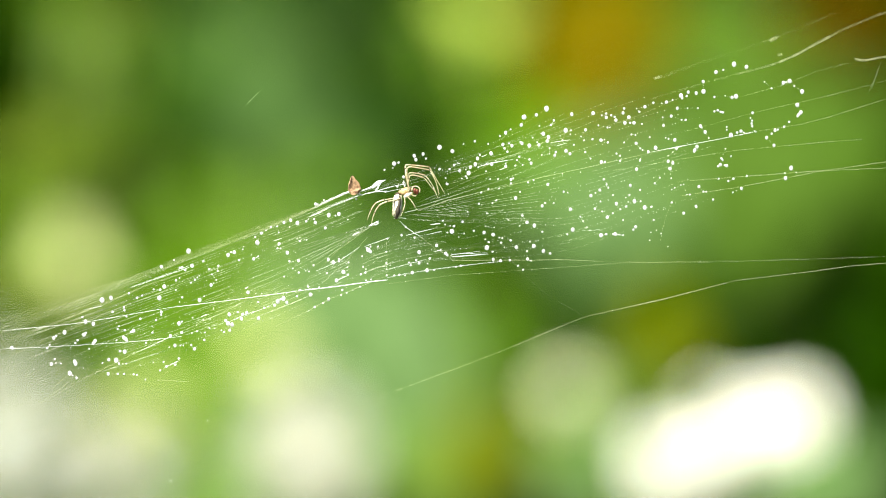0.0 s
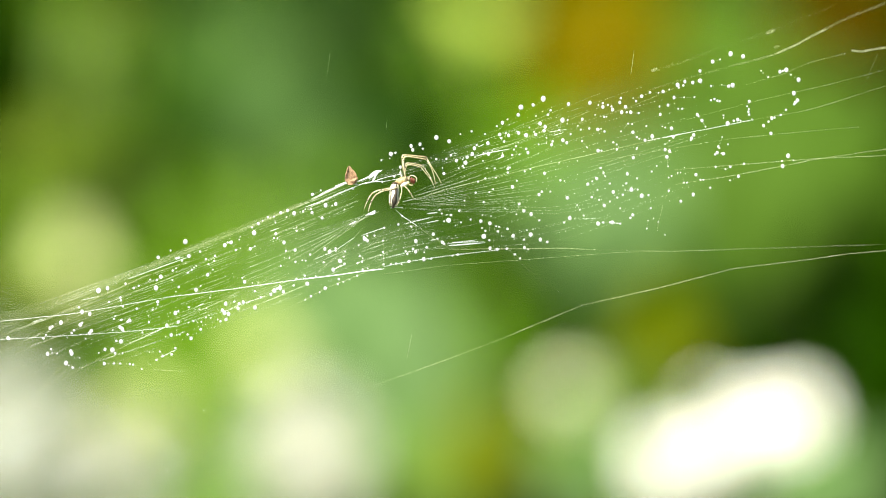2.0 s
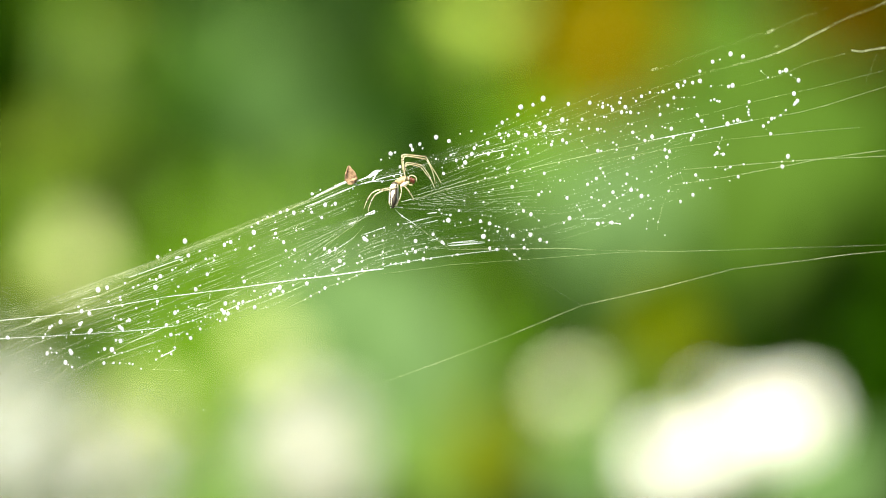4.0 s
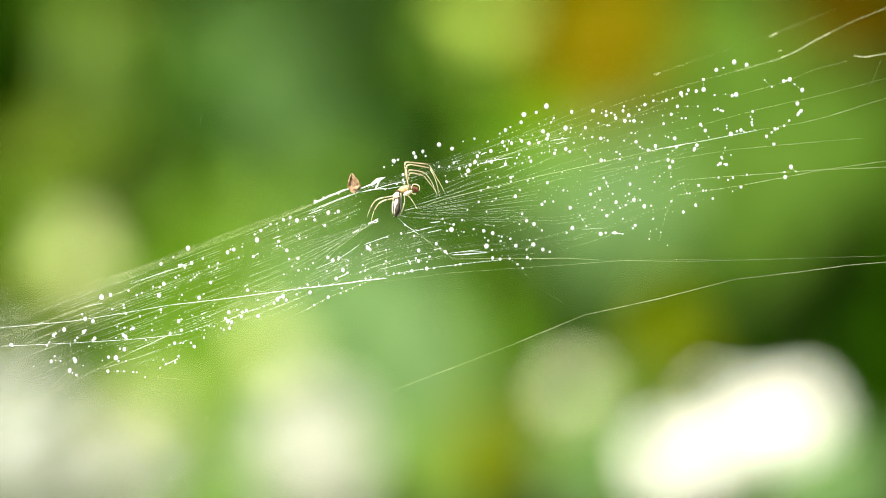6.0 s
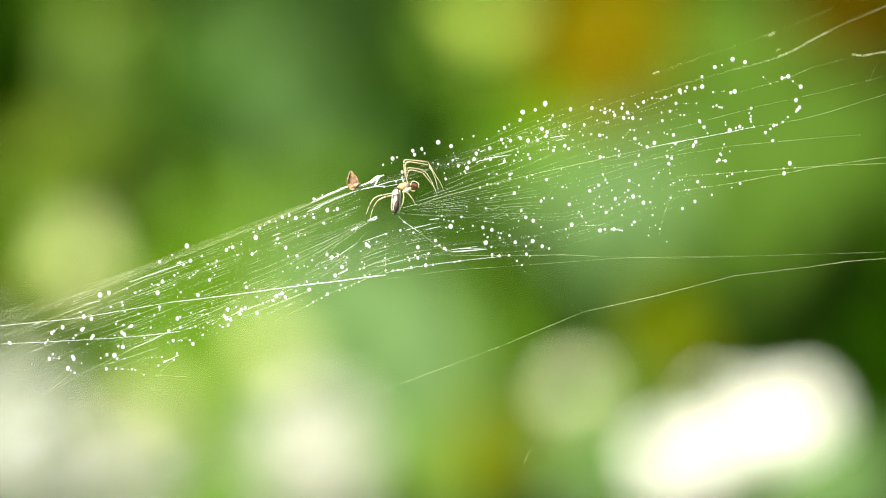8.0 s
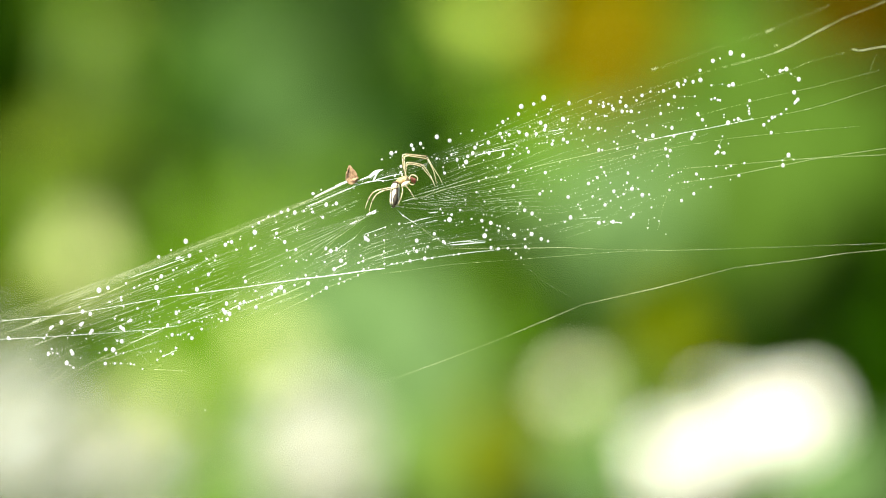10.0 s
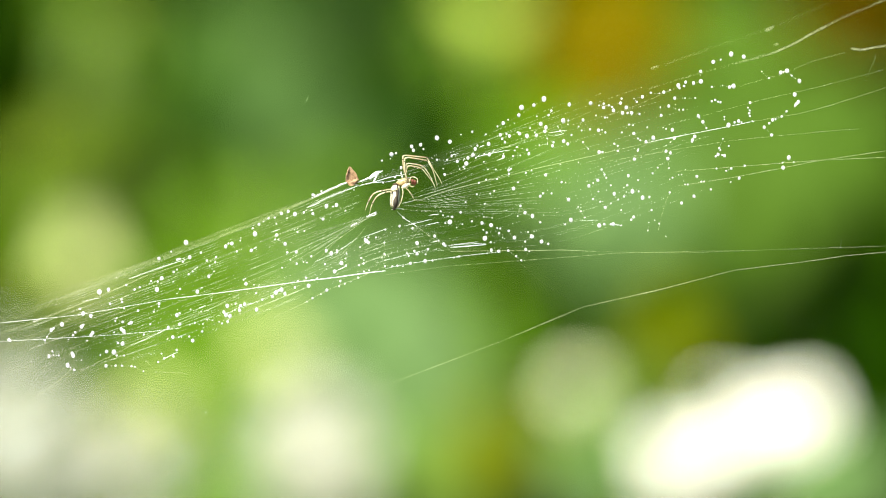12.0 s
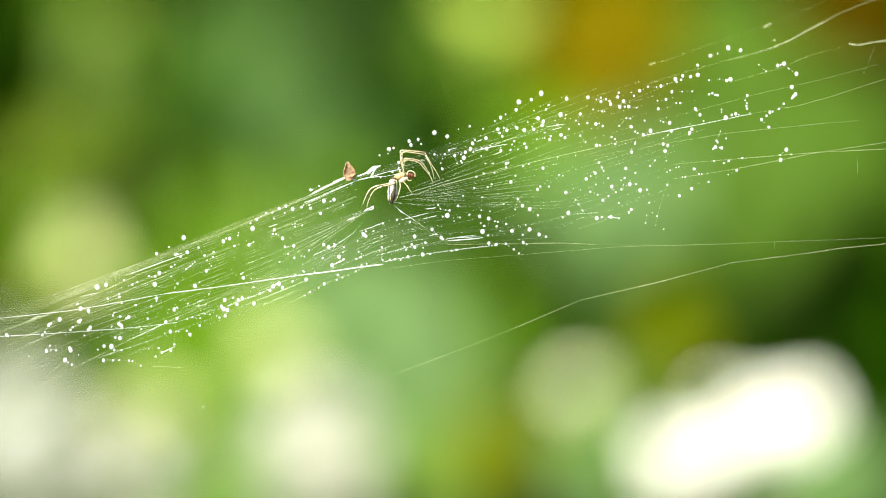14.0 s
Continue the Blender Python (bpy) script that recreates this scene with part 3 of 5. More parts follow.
def build_web():
    web = tagged(new("spider_web"), "slanting orb web of pale silk hung with rain drops", "spider web")

    # the long fan towards the low end: the upper threads pass behind the spider, the middle ones meet under its feet, the lower run on below it
    for k in range(32):
        u = (k + web_rnd.uniform(0.0, 1.0)) / 32
        low = [(-72.0, -21.4 - 16.0 * u), (-60.2, -17.2 - 15.6 * u), (-40.0, -9.8 - 16.4 * u), (-20.1, -2.2 - 16.6 * u)]
        if u < 0.3:
            high = [(-9.0, 2.2 - 16.0 * u), (-3.5, 4.2 - 15.0 * u)]
        elif u < 0.68:
            high = [(-5.0 + web_rnd.uniform(-0.8, 0.8), -2.4 - 1.2 * u), (-2.0, -1.7 - 0.8 * u)]
        else:
            w = (u - 0.68) / 0.32
            high = [(-2.0, -5.6 - 5.9 * w), (10.0, -3.2 - 5.6 * w)]
        far = web_rnd.uniform(0.0, 0.22) + 0.12 * u
        fan_thread(web, "radial_thread", low + high, web_rnd.choice((0.006, FINE, 0.012, 0.016)), web_rnd.choice((1.0, 1.6, 2.4)),
                   far, web_rnd.uniform(0.93, 1.0))

    # the wide fan towards the high end, finely dotted
    for k in range(27):
        u = (k + web_rnd.uniform(0.0, 1.0)) / 27
        begin = (4.4, 0.9 - 9.4 * u) if u < 0.38 else (web_rnd.uniform(2.0, 7.0), 1.8 - 11.4 * u)
        line = [begin, (10.0, 3.6 - 12.4 * u), (21.5, 9.2 - 17.6 * u), (33.1, 15.6 - 22.2 * u), (58.2, 21.6 - 18.8 * u)]
        thick, gap, end = web_rnd.choice((0.006, FINE, 0.012, 0.014)), web_rnd.choice((0.8, 1.1, 1.6)), web_rnd.uniform(0.6, 1.0)
        if u < 0.8:
            # the upper ones run straight out of the hub
            hub = (3.0 - 1.8 * u, 0.9 - 3.2 * u)
            line[:3] = [hub] + [(hub[0] + (33.1 - hub[0]) * f, hub[1] + (15.6 - 22.2 * u - hub[1]) * f - 0.5 * math.sin(math.pi * f)) for f in (0.3, 0.65)]
            if k % 3 == 1 and u < 0.35:
                continue
        fan_thread(web, "radial_thread", line, thick * 1.2, gap, 0.025 * (k % 5), end, 0.2)

    # steeper threads that cross the low fan
    for k in range(6):
        a, b = -22.0 + 3.6 * k + web_rnd.uniform(-1, 1), -16.5 + 1.1 * k
        fan_thread(web, "cross_thread", [(a, b), (a + 6.5, b + 4.2), (a + 11.0 + web_rnd.uniform(0, 2), b + 8.6)], web_rnd.choice((0.005, FINE)), 1.5)

    # threads under the hub that run up into the wide fan
    for k in range(7):
        u = (k + web_rnd.uniform(0.1, 0.9)) / 7
        line = [(-5.0, -5.2 - 6.6 * u), (4.0, -3.4 - 6.0 * u), (14.0, -1.6 - 6.6 * u), (26.0, 3.4 - 9.0 * u)]
        fan_thread(web, "cross_thread", line, web_rnd.choice((0.004, 0.006, FINE)), web_rnd.choice((0.8, 1.2)), web_rnd.uniform(0, 0.2), web_rnd.uniform(0.75, 1))

    # the crowded far rim above the spider
    first, second, third, fourth = (-11.1, 2.2), (3.0, 4.7), (26.2, 15.8), (31.1, 12.3)
    for k in range(11):
        u, v = web_rnd.random(), web_rnd.random()
        a = on_web(first[0] + (second[0] - first[0]) * u, first[1] + (second[1] - first[1]) * u)
        b = on_web(third[0] + (fourth[0] - third[0]) * v, third[1] + (fourth[1] - third[1]) * v)
        b = a + (b - a) * web_rnd.uniform(0.75, 1.7)
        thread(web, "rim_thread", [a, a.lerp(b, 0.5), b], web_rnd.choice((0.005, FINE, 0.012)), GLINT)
        dotted([a, b], 1.0, 0.025, 0.08)

    # frame and anchor threads
    cord(web, 0.025, (-70.2, -24.7), (-64.1, -24.4), (-55.0, -23.9), (-45.0, -23.2), (-38.0, -22.4))
    cord(web, 0.011, (-38.0, -22.4), (-33.0, -20.8), (-28.0, -19.3), (-23.0, -17.3), (-19.5, -15.6))
    cord(web, 0.028, (-70.4, -21.5), (-62.2, -20.7), (-55.1, -19.9), (-40.0, -17.3))
    cord(web, 0.043, (-40.0, -17.3), (-30.0, -16.1), (-22.0, -15.0), (-14.0, -13.9))
    cord(web, 0.07, (-16.0, -14.2), (-10.0, -13.5), (-5.0, -12.8), (-1.4, -12.4))
    anchor(web, 0.033, (-76.0, -23.6, 18), (-48.2, -13.0, 14), (-36.6, -8.1, 11), (-25.7, -4.0, 9), (-14.4, 0.7, 7), (-8.2, 3.3, 3))
    anchor(web, 0.035, (-76.3, -22.4, 20), (-57.4, -16.0, 18), (-38.4, -8.1, 14), (-26.9, -3.7, 11), (-16.5, 0.1, 8))
    anchor(web, 0.033, (-76.7, -21.3, 22), (-58.7, -15.4, 20), (-41.6, -9.9, 15), (-29.0, -5.3, 12), (-17.5, -0.7, 8), (-10.2, 2.5, 4))
    anchor(web, 0.02, (-71.5, -27.2, 10), (-63.1, -23.3, 8), (-51.7, -18.3, 5), (-41.3, -14.4, 2), (-34.1, -11.5))
    anchor(web, 0.035, (-71.8, -23.9, 11), (-64.5, -21.4, 10), (-53.0, -17.0, 7), (-44.7, -13.4, 5), (-36.4, -10.7, 3))
    anchor(web, 0.025, (7.0, 0.9), (9.0, 1.7), (15.0, 3.1), (25.1, 5.6), (35.1, 7.8), (48.1, 10.8))
    cord(web, 0.03, (45.1, 10.2), (49.6, 11.1), (56.1, 12.3), (64.0, 13.9))
    anchor(web, 0.015, (64.0, 13.9), (72.0, 15.2), (77.0, 16.5), (86.8, 19.6), (91.0, 20.8))
    anchor(web, 0.011, (35.1, 6.4), (50.0, 8.9), (60.0, 10.5), (76.0, 12.0), (82.6, 12.5))
    anchor(web, 0.022, (50.0, 5.0), (63.0, 6.0), (75.0, 6.9), (86.8, 7.4), (91.0, 7.6))
    anchor(web, 0.022, (50.0, 2.4), (60.0, 3.9), (69.0, 5.6), (75.0, 6.8), (86.8, 8.5), (91.0, 9.0))
    anchor(web, 0.01, (60.6, 20.0, 4), (69.7, 22.5, 4), (74.9, 24.8, 5), (81.1, 26.4, 6))
    anchor(web, 0.01, (50.3, 13.7, 3), (65.5, 17.8, 4), (76.7, 20.3, 5), (87.7, 23.2, 6))
    anchor(web, 0.03, (10.2, -9.0), (17.3, -8.9), (24.0, -8.9), (30.0, -8.8), (36.0, -9.1))
    anchor(web, 0.01, (36.0, -9.1), (50.0, -9.4), (86.8, -8.3), (92.0, -8.0))
    anchor(web, 0.012, (-2.0, -13.2, 4), (10.0, -11.6, 4), (28.2, -10.3, 4), (40.2, -9.4, 4), (60.4, -9.0, 4))
    cord(web, 0.025, (-1.4, -12.0), (3.0, -11.1), (11.6, -9.9), (19.0, -9.1))
    anchor(web, 0.02, (-1.0, -11.4), (-6.2, -13.6), (-11.8, -15.8), (-15.3, -17.8), (-21.0, -20.5))
    anchor(web, 0.006, (20.3, -8.9), (21.7, -9.9), (22.6, -10.6), (24.1, -9.1))
    anchor(web, 0.028, (92.0, -8.6), (86.8, -9.4), (80.0, -10.0), (73.0, -11.0), (60.2, -12.5))
    anchor(web, 0.039, (60.2, -12.5), (47.0, -15.9), (33.5, -18.9))
    anchor(web, 0.031, (33.5, -18.9), (26.0, -22.0), (20.0, -24.5))
    anchor(web, 0.021, (20.0, -24.5), (10.0, -28.3, -1), (0.1, -31.9, -3))
    anchor(web, 0.01, (0.1, -31.9, -3), (-4.4, -33.4, -4), (-8.6, -35.0, -5))
    anchor(web, 0.006, (-8.6, -35.0, -5), (-24.5, -41.3, -8), (-39.0, -47.2, -11), (-48.5, -50.7, -14))
    anchor(web, 0.006, (21.5, -10.3), (26.5, -14.8), (33.5, -18.9))
    anchor(web, 0.013, (-67.8, -30.3, 2), (-54.1, -24.7, 1), (-38.0, -17.8), (-27.0, -13.3))
    anchor(web, 0.013, (-63.2, -34.4, 2), (-55.1, -29.9, 1), (-46.5, -25.6), (-38.0, -21.6), (-28.0, -17.0))
    anchor(web, 0.011, (-69.5, -28.2, 3), (-59.3, -24.1, 2), (-46.1, -18.8), (-32.1, -12.8))
    anchor(web, 0.011, (-59.6, -31.9, 1), (-46.0, -25.3), (-32.0, -18.8), (-20.0, -13.0))
    anchor(web, 0.01, (-67.5, -32.0, 4), (-57.2, -26.9, 2), (-44.0, -21.8))
    anchor(web, 0.017, (-14.0, -11.0), (-10.0, -7.0), (-4.5, -3.0))
    anchor(web, 0.015, (-13.0, -13.0), (-9.0, -9.3), (-5.0, -4.9))
    anchor(web, 0.018, (8.8, 4.4), (13.1, 5.7), (20.1, 7.6))
    anchor(web, 0.018, (10.0, 5.0), (17.1, 8.3), (24.1, 11.1), (35.2, 15.8))
    anchor(web, 0.015, (18.1, 10.9), (26.1, 12.8), (31.4, 14.9))
    anchor(web, 0.015, (33.2, 13.5), (43.2, 16.8), (50.8, 20.1))
    anchor(web, 0.004, (-67.9, -45.0), (-66.3, -45.8), (-61.3, -47.2), (-58.8, -49.4), (-52.4, -50.9))
    anchor(web, 0.025, (-57.6, -28.9), (-58.8, -30.0), (-60.9, -31.8))
    anchor(web, 0.022, (-56.5, -29.2), (-58.9, -31.4), (-62.9, -34.2))
    anchor(web, 0.01, (-48.0, -23.5), (-44.9, -27.0), (-41.8, -30.2))
    anchor(web, 0.02, (-38.9, -27.4), (-42.2, -30.3))
    anchor(web, 0.035, (-42.2, -30.1), (-36.6, -30.4))
    anchor(web, 0.015, (-38.0, -22.6), (-38.3, -26.3))
    anchor(web, 0.011, (49.3, 2.2), (47.9, -1.1), (47.2, -3.8), (46.8, -5.8))
    anchor(web, 0.007, (-1.6, -5.3), (-1.5, -8.3), (-1.5, -12.0))
    cord(web, 0.03, (0.6, -1.8), (1.8, -3.0), (3.0, -3.8), (4.3, -4.7))
    anchor(web, 0.02, (4.2, -4.6), (6.0, -6.0), (7.2, -7.0), (9.0, -7.9), (10.2, -9.0))
    # thick twisted strands behind the far end
    twisted(web, 0.016, (45.7, 20.0, 6), (52.8, 22.2, 6), (61.0, 24.5, 7))
    twisted(web, 0.045, (61.0, 24.5, 7), (66.2, 25.9, 8), (69.8, 27.0, 8))
    twisted(web, 0.09, (69.3, 26.9, 8), (72.3, 28.2, 8), (75.5, 30.0, 9), (78.6, 31.6, 9))
    twisted(web, 0.041, (78.6, 31.6, 9), (81.7, 33.2, 9), (87.5, 35.6, 10), (92.1, 37.5, 10))
    twisted(web, 0.09, (82.7, 27.4, 9), (84.5, 27.1, 9), (86.7, 27.5, 9), (91.7, 28.2, 10))
    twisted(web, 0.01, (47.1, 24.0, 11), (57.3, 27.6, 11), (68.1, 31.2, 11), (80.1, 36.2, 12))
    twisted(web, 0.113, (67.8, 30.9, 11), (68.4, 31.2, 11), (69.2, 31.6, 11))
    twisted(web, 0.09, (46.7, 23.9, 8), (47.3, 24.1, 8), (47.8, 24.3, 8))
    twisted(web, 0.068, (69.0, 28.1, 9), (69.8, 28.4, 9))
    twisted(web, 0.008, (87.1, 26.5, 8), (86.0, 23.8, 8), (84.9, 21.4, 8))
    twisted(web, 0.009, (17.2, 11.7, 4), (22.2, 15.1, 4), (27.0, 18.2, 4))
    # bright bands: gathered silk, and glints on threads built as white silk
    band(web, 0.06, (-21.7, -5.5), (-20.2, -5.0))
    band(web, 0.042, (-5.5, -6.5), (-1.0, -4.9))
    band(web, 0.06, (-10.2, -12.4), (-8.4, -11.6))
    band(web, 0.078, (10.0, -8.3), (13.0, -8.1), (16.4, -7.8))
    band(web, 0.036, (9.6, -8.0), (15.0, -7.3))
    band(web, 0.036, (10.6, -7.8), (16.2, -7.6))
    band(web, 0.048, (1.9, -4.5), (6.8, -3.3))
    band(web, 0.06, (6.2, -2.6), (8.0, -2.4))
    band(web, 0.048, (5.6, -4.4), (8.2, -3.8))
    band(web, 0.036, (6.8, -7.4), (8.0, -7.1))
    band(web, 0.06, (14.6, 7.7), (17.4, 8.4), (20.8, 9.0))
    band(web, 0.06, (15.3, 9.5), (16.3, 9.9))
    band(web, 0.06, (18.4, 7.1), (19.7, 7.6))
    band(web, 0.036, (10.3, 8.1), (11.7, 8.4))
    band(web, 0.048, (27.6, 12.0), (31.1, 12.5))
    band(web, 0.048, (28.6, 11.4), (30.4, 11.9))
    band(web, 0.084, (48.3, 10.8), (51.3, 11.4))
    band(web, 0.06, (38.5, -4.3), (40.4, -4.5))
    band(web, 0.054, (-34.4, -18.9), (-33.2, -18.4))
    band(web, 0.06, (-7.7, -4.5), (-6.4, -3.9))
    band(web, 0.06, (-15.5, -1.2), (-13.0, -0.3))
    band(web, 0.144, (-6.9, 3.1), (-4.6, 4.0), (-1.8, 5.4))
    band(web, 0.204, (-4.3, 3.9), (-3.5, 4.4), (-2.5, 5.1))
    band(web, 0.144, (-4.1, 4.4), (-3.1, 5.1), (-2.2, 5.3))
    band(web, 0.144, (-10.2, 2.7, 3), (-8.3, 3.3, 1), (-7.1, 3.3))
    band(web, 0.12, (-7.9, 2.8), (-6.7, 2.9), (-5.9, 2.6))
    band(web, 0.144, (-3.6, 3.3), (-3.2, 4.0), (-2.8, 4.8))
    band(web, 0.072, (-6.1, 2.7), (-4.1, 3.2), (-1.5, 3.4))
    band(web, 0.096, (-6.1, 3.4), (-2.8, 4.8))
    band(web, 0.06, (-4.9, 2.9), (-1.0, 4.1), (2.0, 4.7))
    band(web, 0.12, (-14.9, 0.5, 7), (-11.3, 2.2, 5), (-8.2, 3.3, 3))
    band(web, 0.084, (-15.4, -0.9, 7), (-10.3, 1.3, 5), (-6.1, 2.8, 2))
    band(web, 0.078, (-4.8, -2.9), (-3.9, -2.4), (-3.0, -1.9))
    band(web, 0.072, (-4.3, -2.7), (-3.5, -2.6), (-3.0, -2.4))
    anchor(web, 0.015, (7.6, 2.2), (6.9, 1.0), (5.7, 0.5))
    anchor(web, 0.015, (3.5, -0.0), (5.7, 0.5), (9.0, 1.5))
    band(web, 0.054, (-40.8, -27.9), (-38.1, -26.6))
    band(web, 0.03, (-46.0, -25.3), (-40.0, -22.6))
    band(web, 0.03, (-29.5, -19.9), (-27.0, -18.7), (-24.0, -17.7))
    band(web, 0.036, (-55.2, -17.7), (-51.9, -17.0))
    band(web, 0.054, (-65.0, -21.5, 8), (-63.3, -20.8, 8))
    band(web, 0.03, (-14.0, -10.8), (-10.0, -9.0), (-6.4, -6.6))
    band(web, 0.024, (-3.2, -11.0), (6.5, -8.5))
    band(web, 0.024, (33.0, -3.7), (36.8, -3.5))
    band(web, 0.072, (-0.3, -1.5), (0.8, -1.4), (1.9, -1.5))
    band(web, 0.03, (1.5, -0.5), (4.2, 0.2))
    band(web, 0.03, (-2.0, 3.2), (3.0, 4.2))
    band(web, 0.054, (-47.4, -13.8, 4), (-42.0, -11.9, 3), (-36.5, -10.1, 1))
    band(web, 0.042, (-38.7, -10.6), (-37.0, -10.0))
    band(web, 0.042, (-25.6, -8.9), (-24.3, -8.2))

    hang_drops_left(web)
    hang_drops_middle(web)
    hang_drops_hub(web)
    hang_drops_far_rim(web)
    hang_drops_right(web)

    # beads too small to count
    bm = bmesh.new()
    blob(bm, Matrix.Identity(4), 1)
    unit, tris = [v.co.copy() for v in bm.verts], [[v.index for v in f.verts] for f in bm.faces]
    bm.free()
    verts, faces = [], []
    for p, r in beads:
        base = len(verts)
        verts += [p + c * r * MM for c in unit]
        faces += [[base + i for i in f] for f in tris]
    me = bpy.data.meshes.new("bead_spray")
    me.from_pydata(verts, [], faces)
    me.materials.append(DEW)
    for p in me.polygons:
        p.use_smooth = True
    fine = new("bead_spray", me)
    fine.parent = web
    tagged(fine, "spray of tiny water beads along the silk", kind="stuff")
    return web


def hang_drops_left(web):
    drops(web, (-68.1, -24.4, 0.28), (-67.9, -24.6, 0.24), (-61.7, -24.5, 0.24), (-61.3, -23.9, 0.18), (-60.6, -22.7, 0.28), (-60.2, -22.4, 0.24), (-58.7, -21.7, 0.35))
    drops(web, (-55.0, -19.8, 0.35), (-55.6, -19.0, 0.23), (-53.6, -20.2, 0.32), (-50.2, -18.1, 0.24), (-55.2, -22.1, 0.34), (-54.9, -21.8, 0.24), (-56.3, -23.1, 0.24), (-56.7, -23.6, 0.23))
    drops(web, (-53.2, -23.2, 0.32), (-53.5, -23.6, 0.28), (-52.2, -16.0, 0.43), (-50.6, -15.6, 0.32), (-47.4, -14.8, 0.24), (-45.9, -15.6, 0.24), (-45.0, -15.2, 0.2))
    drops(web, (-43.0, -14.1, 0.19), (-41.8, -14.2, 0.23), (-41.1, -13.6, 0.35), (-41.9, -15.6, 0.4))
    drops(web, (-48.2, -17.3, 0.23), (-48.1, -17.8, 0.24), (-47.7, -18.9, 0.2), (-49.0, -20.6, 0.16), (-49.2, -21.1, 0.2), (-47.9, -21.3, 0.24), (-46.4, -21.4, 0.32), (-46.8, -21.6, 0.24))
    drops(web, (-41.5, -18.1, 0.26), (-41.5, -18.6, 0.16), (-45.2, -19.3, 0.24), (-42.4, -19.5, 0.19), (-43.0, -21.7, 0.2), (-43.1, -20.6, 0.1))
    drops(web, (-48.1, -22.6, 0.31), (-47.7, -22.9, 0.32), (-47.5, -23.2, 0.2), (-49.4, -23.1, 0.16), (-48.7, -25.0, 0.24), (-47.9, -25.1, 0.32))
    drops(web, (-39.8, -22.3, 0.28), (-44.1, -23.5, 0.19), (-39.0, -24.0, 0.28), (-40.0, -24.3, 0.12), (-54.2, -24.6, 0.16), (-57.5, -24.4, 0.1))
    drops(web, (-60.3, -26.4, 0.19), (-60.9, -27.3, 0.28), (-60.1, -27.1, 0.13), (-59.2, -27.2, 0.16), (-64.0, -28.2, 0.12), (-56.8, -26.8, 0.28), (-56.6, -27.2, 0.35))
    drops(web, (-50.7, -26.5, 0.28), (-51.8, -27.1, 0.16), (-49.4, -26.6, 0.4), (-48.9, -27.2, 0.24), (-47.6, -27.2, 0.16), (-55.2, -28.0, 0.1))
    drops(web, (-42.8, -27.0, 0.1), (-41.0, -26.9, 0.18), (-40.5, -27.7, 0.24), (-41.6, -28.4, 0.2), (-38.9, -27.4, 0.23), (-38.3, -26.3, 0.23))
    drops(web, (-57.6, -28.9, 0.35), (-57.1, -29.3, 0.15), (-56.4, -29.7, 0.24), (-50.8, -29.0, 0.28), (-49.1, -29.0, 0.23), (-48.0, -29.0, 0.19), (-46.3, -29.1, 0.21), (-45.7, -29.2, 0.18), (-44.2, -30.0, 0.16))
    drops(web, (-38.3, -20.1, 0.32), (-37.8, -19.8, 0.2), (-35.9, -19.1, 0.16), (-34.0, -19.5, 0.16), (-32.8, -19.3, 0.13))
    drops(web, (-37.8, -21.7, 0.26), (-35.1, -21.5, 0.2), (-33.7, -21.7, 0.16), (-30.3, -21.6, 0.21), (-30.8, -21.3, 0.12), (-32.9, -20.9, 0.16), (-32.0, -21.0, 0.13), (-36.0, -21.8, 0.16))
    drops(web, (-35.5, -24.6, 0.29), (-36.1, -23.9, 0.21), (-33.8, -23.0, 0.24), (-38.0, -24.0, 0.13), (-37.5, -24.0, 0.13))
    drops(web, (-66.3, -45.8, 0.12), (-61.3, -47.2, 0.12), (-58.8, -49.4, 0.13), (-52.4, -50.9, 0.1), (-39.7, -47.9, 0.16), (-33.2, -37.3, 0.14))


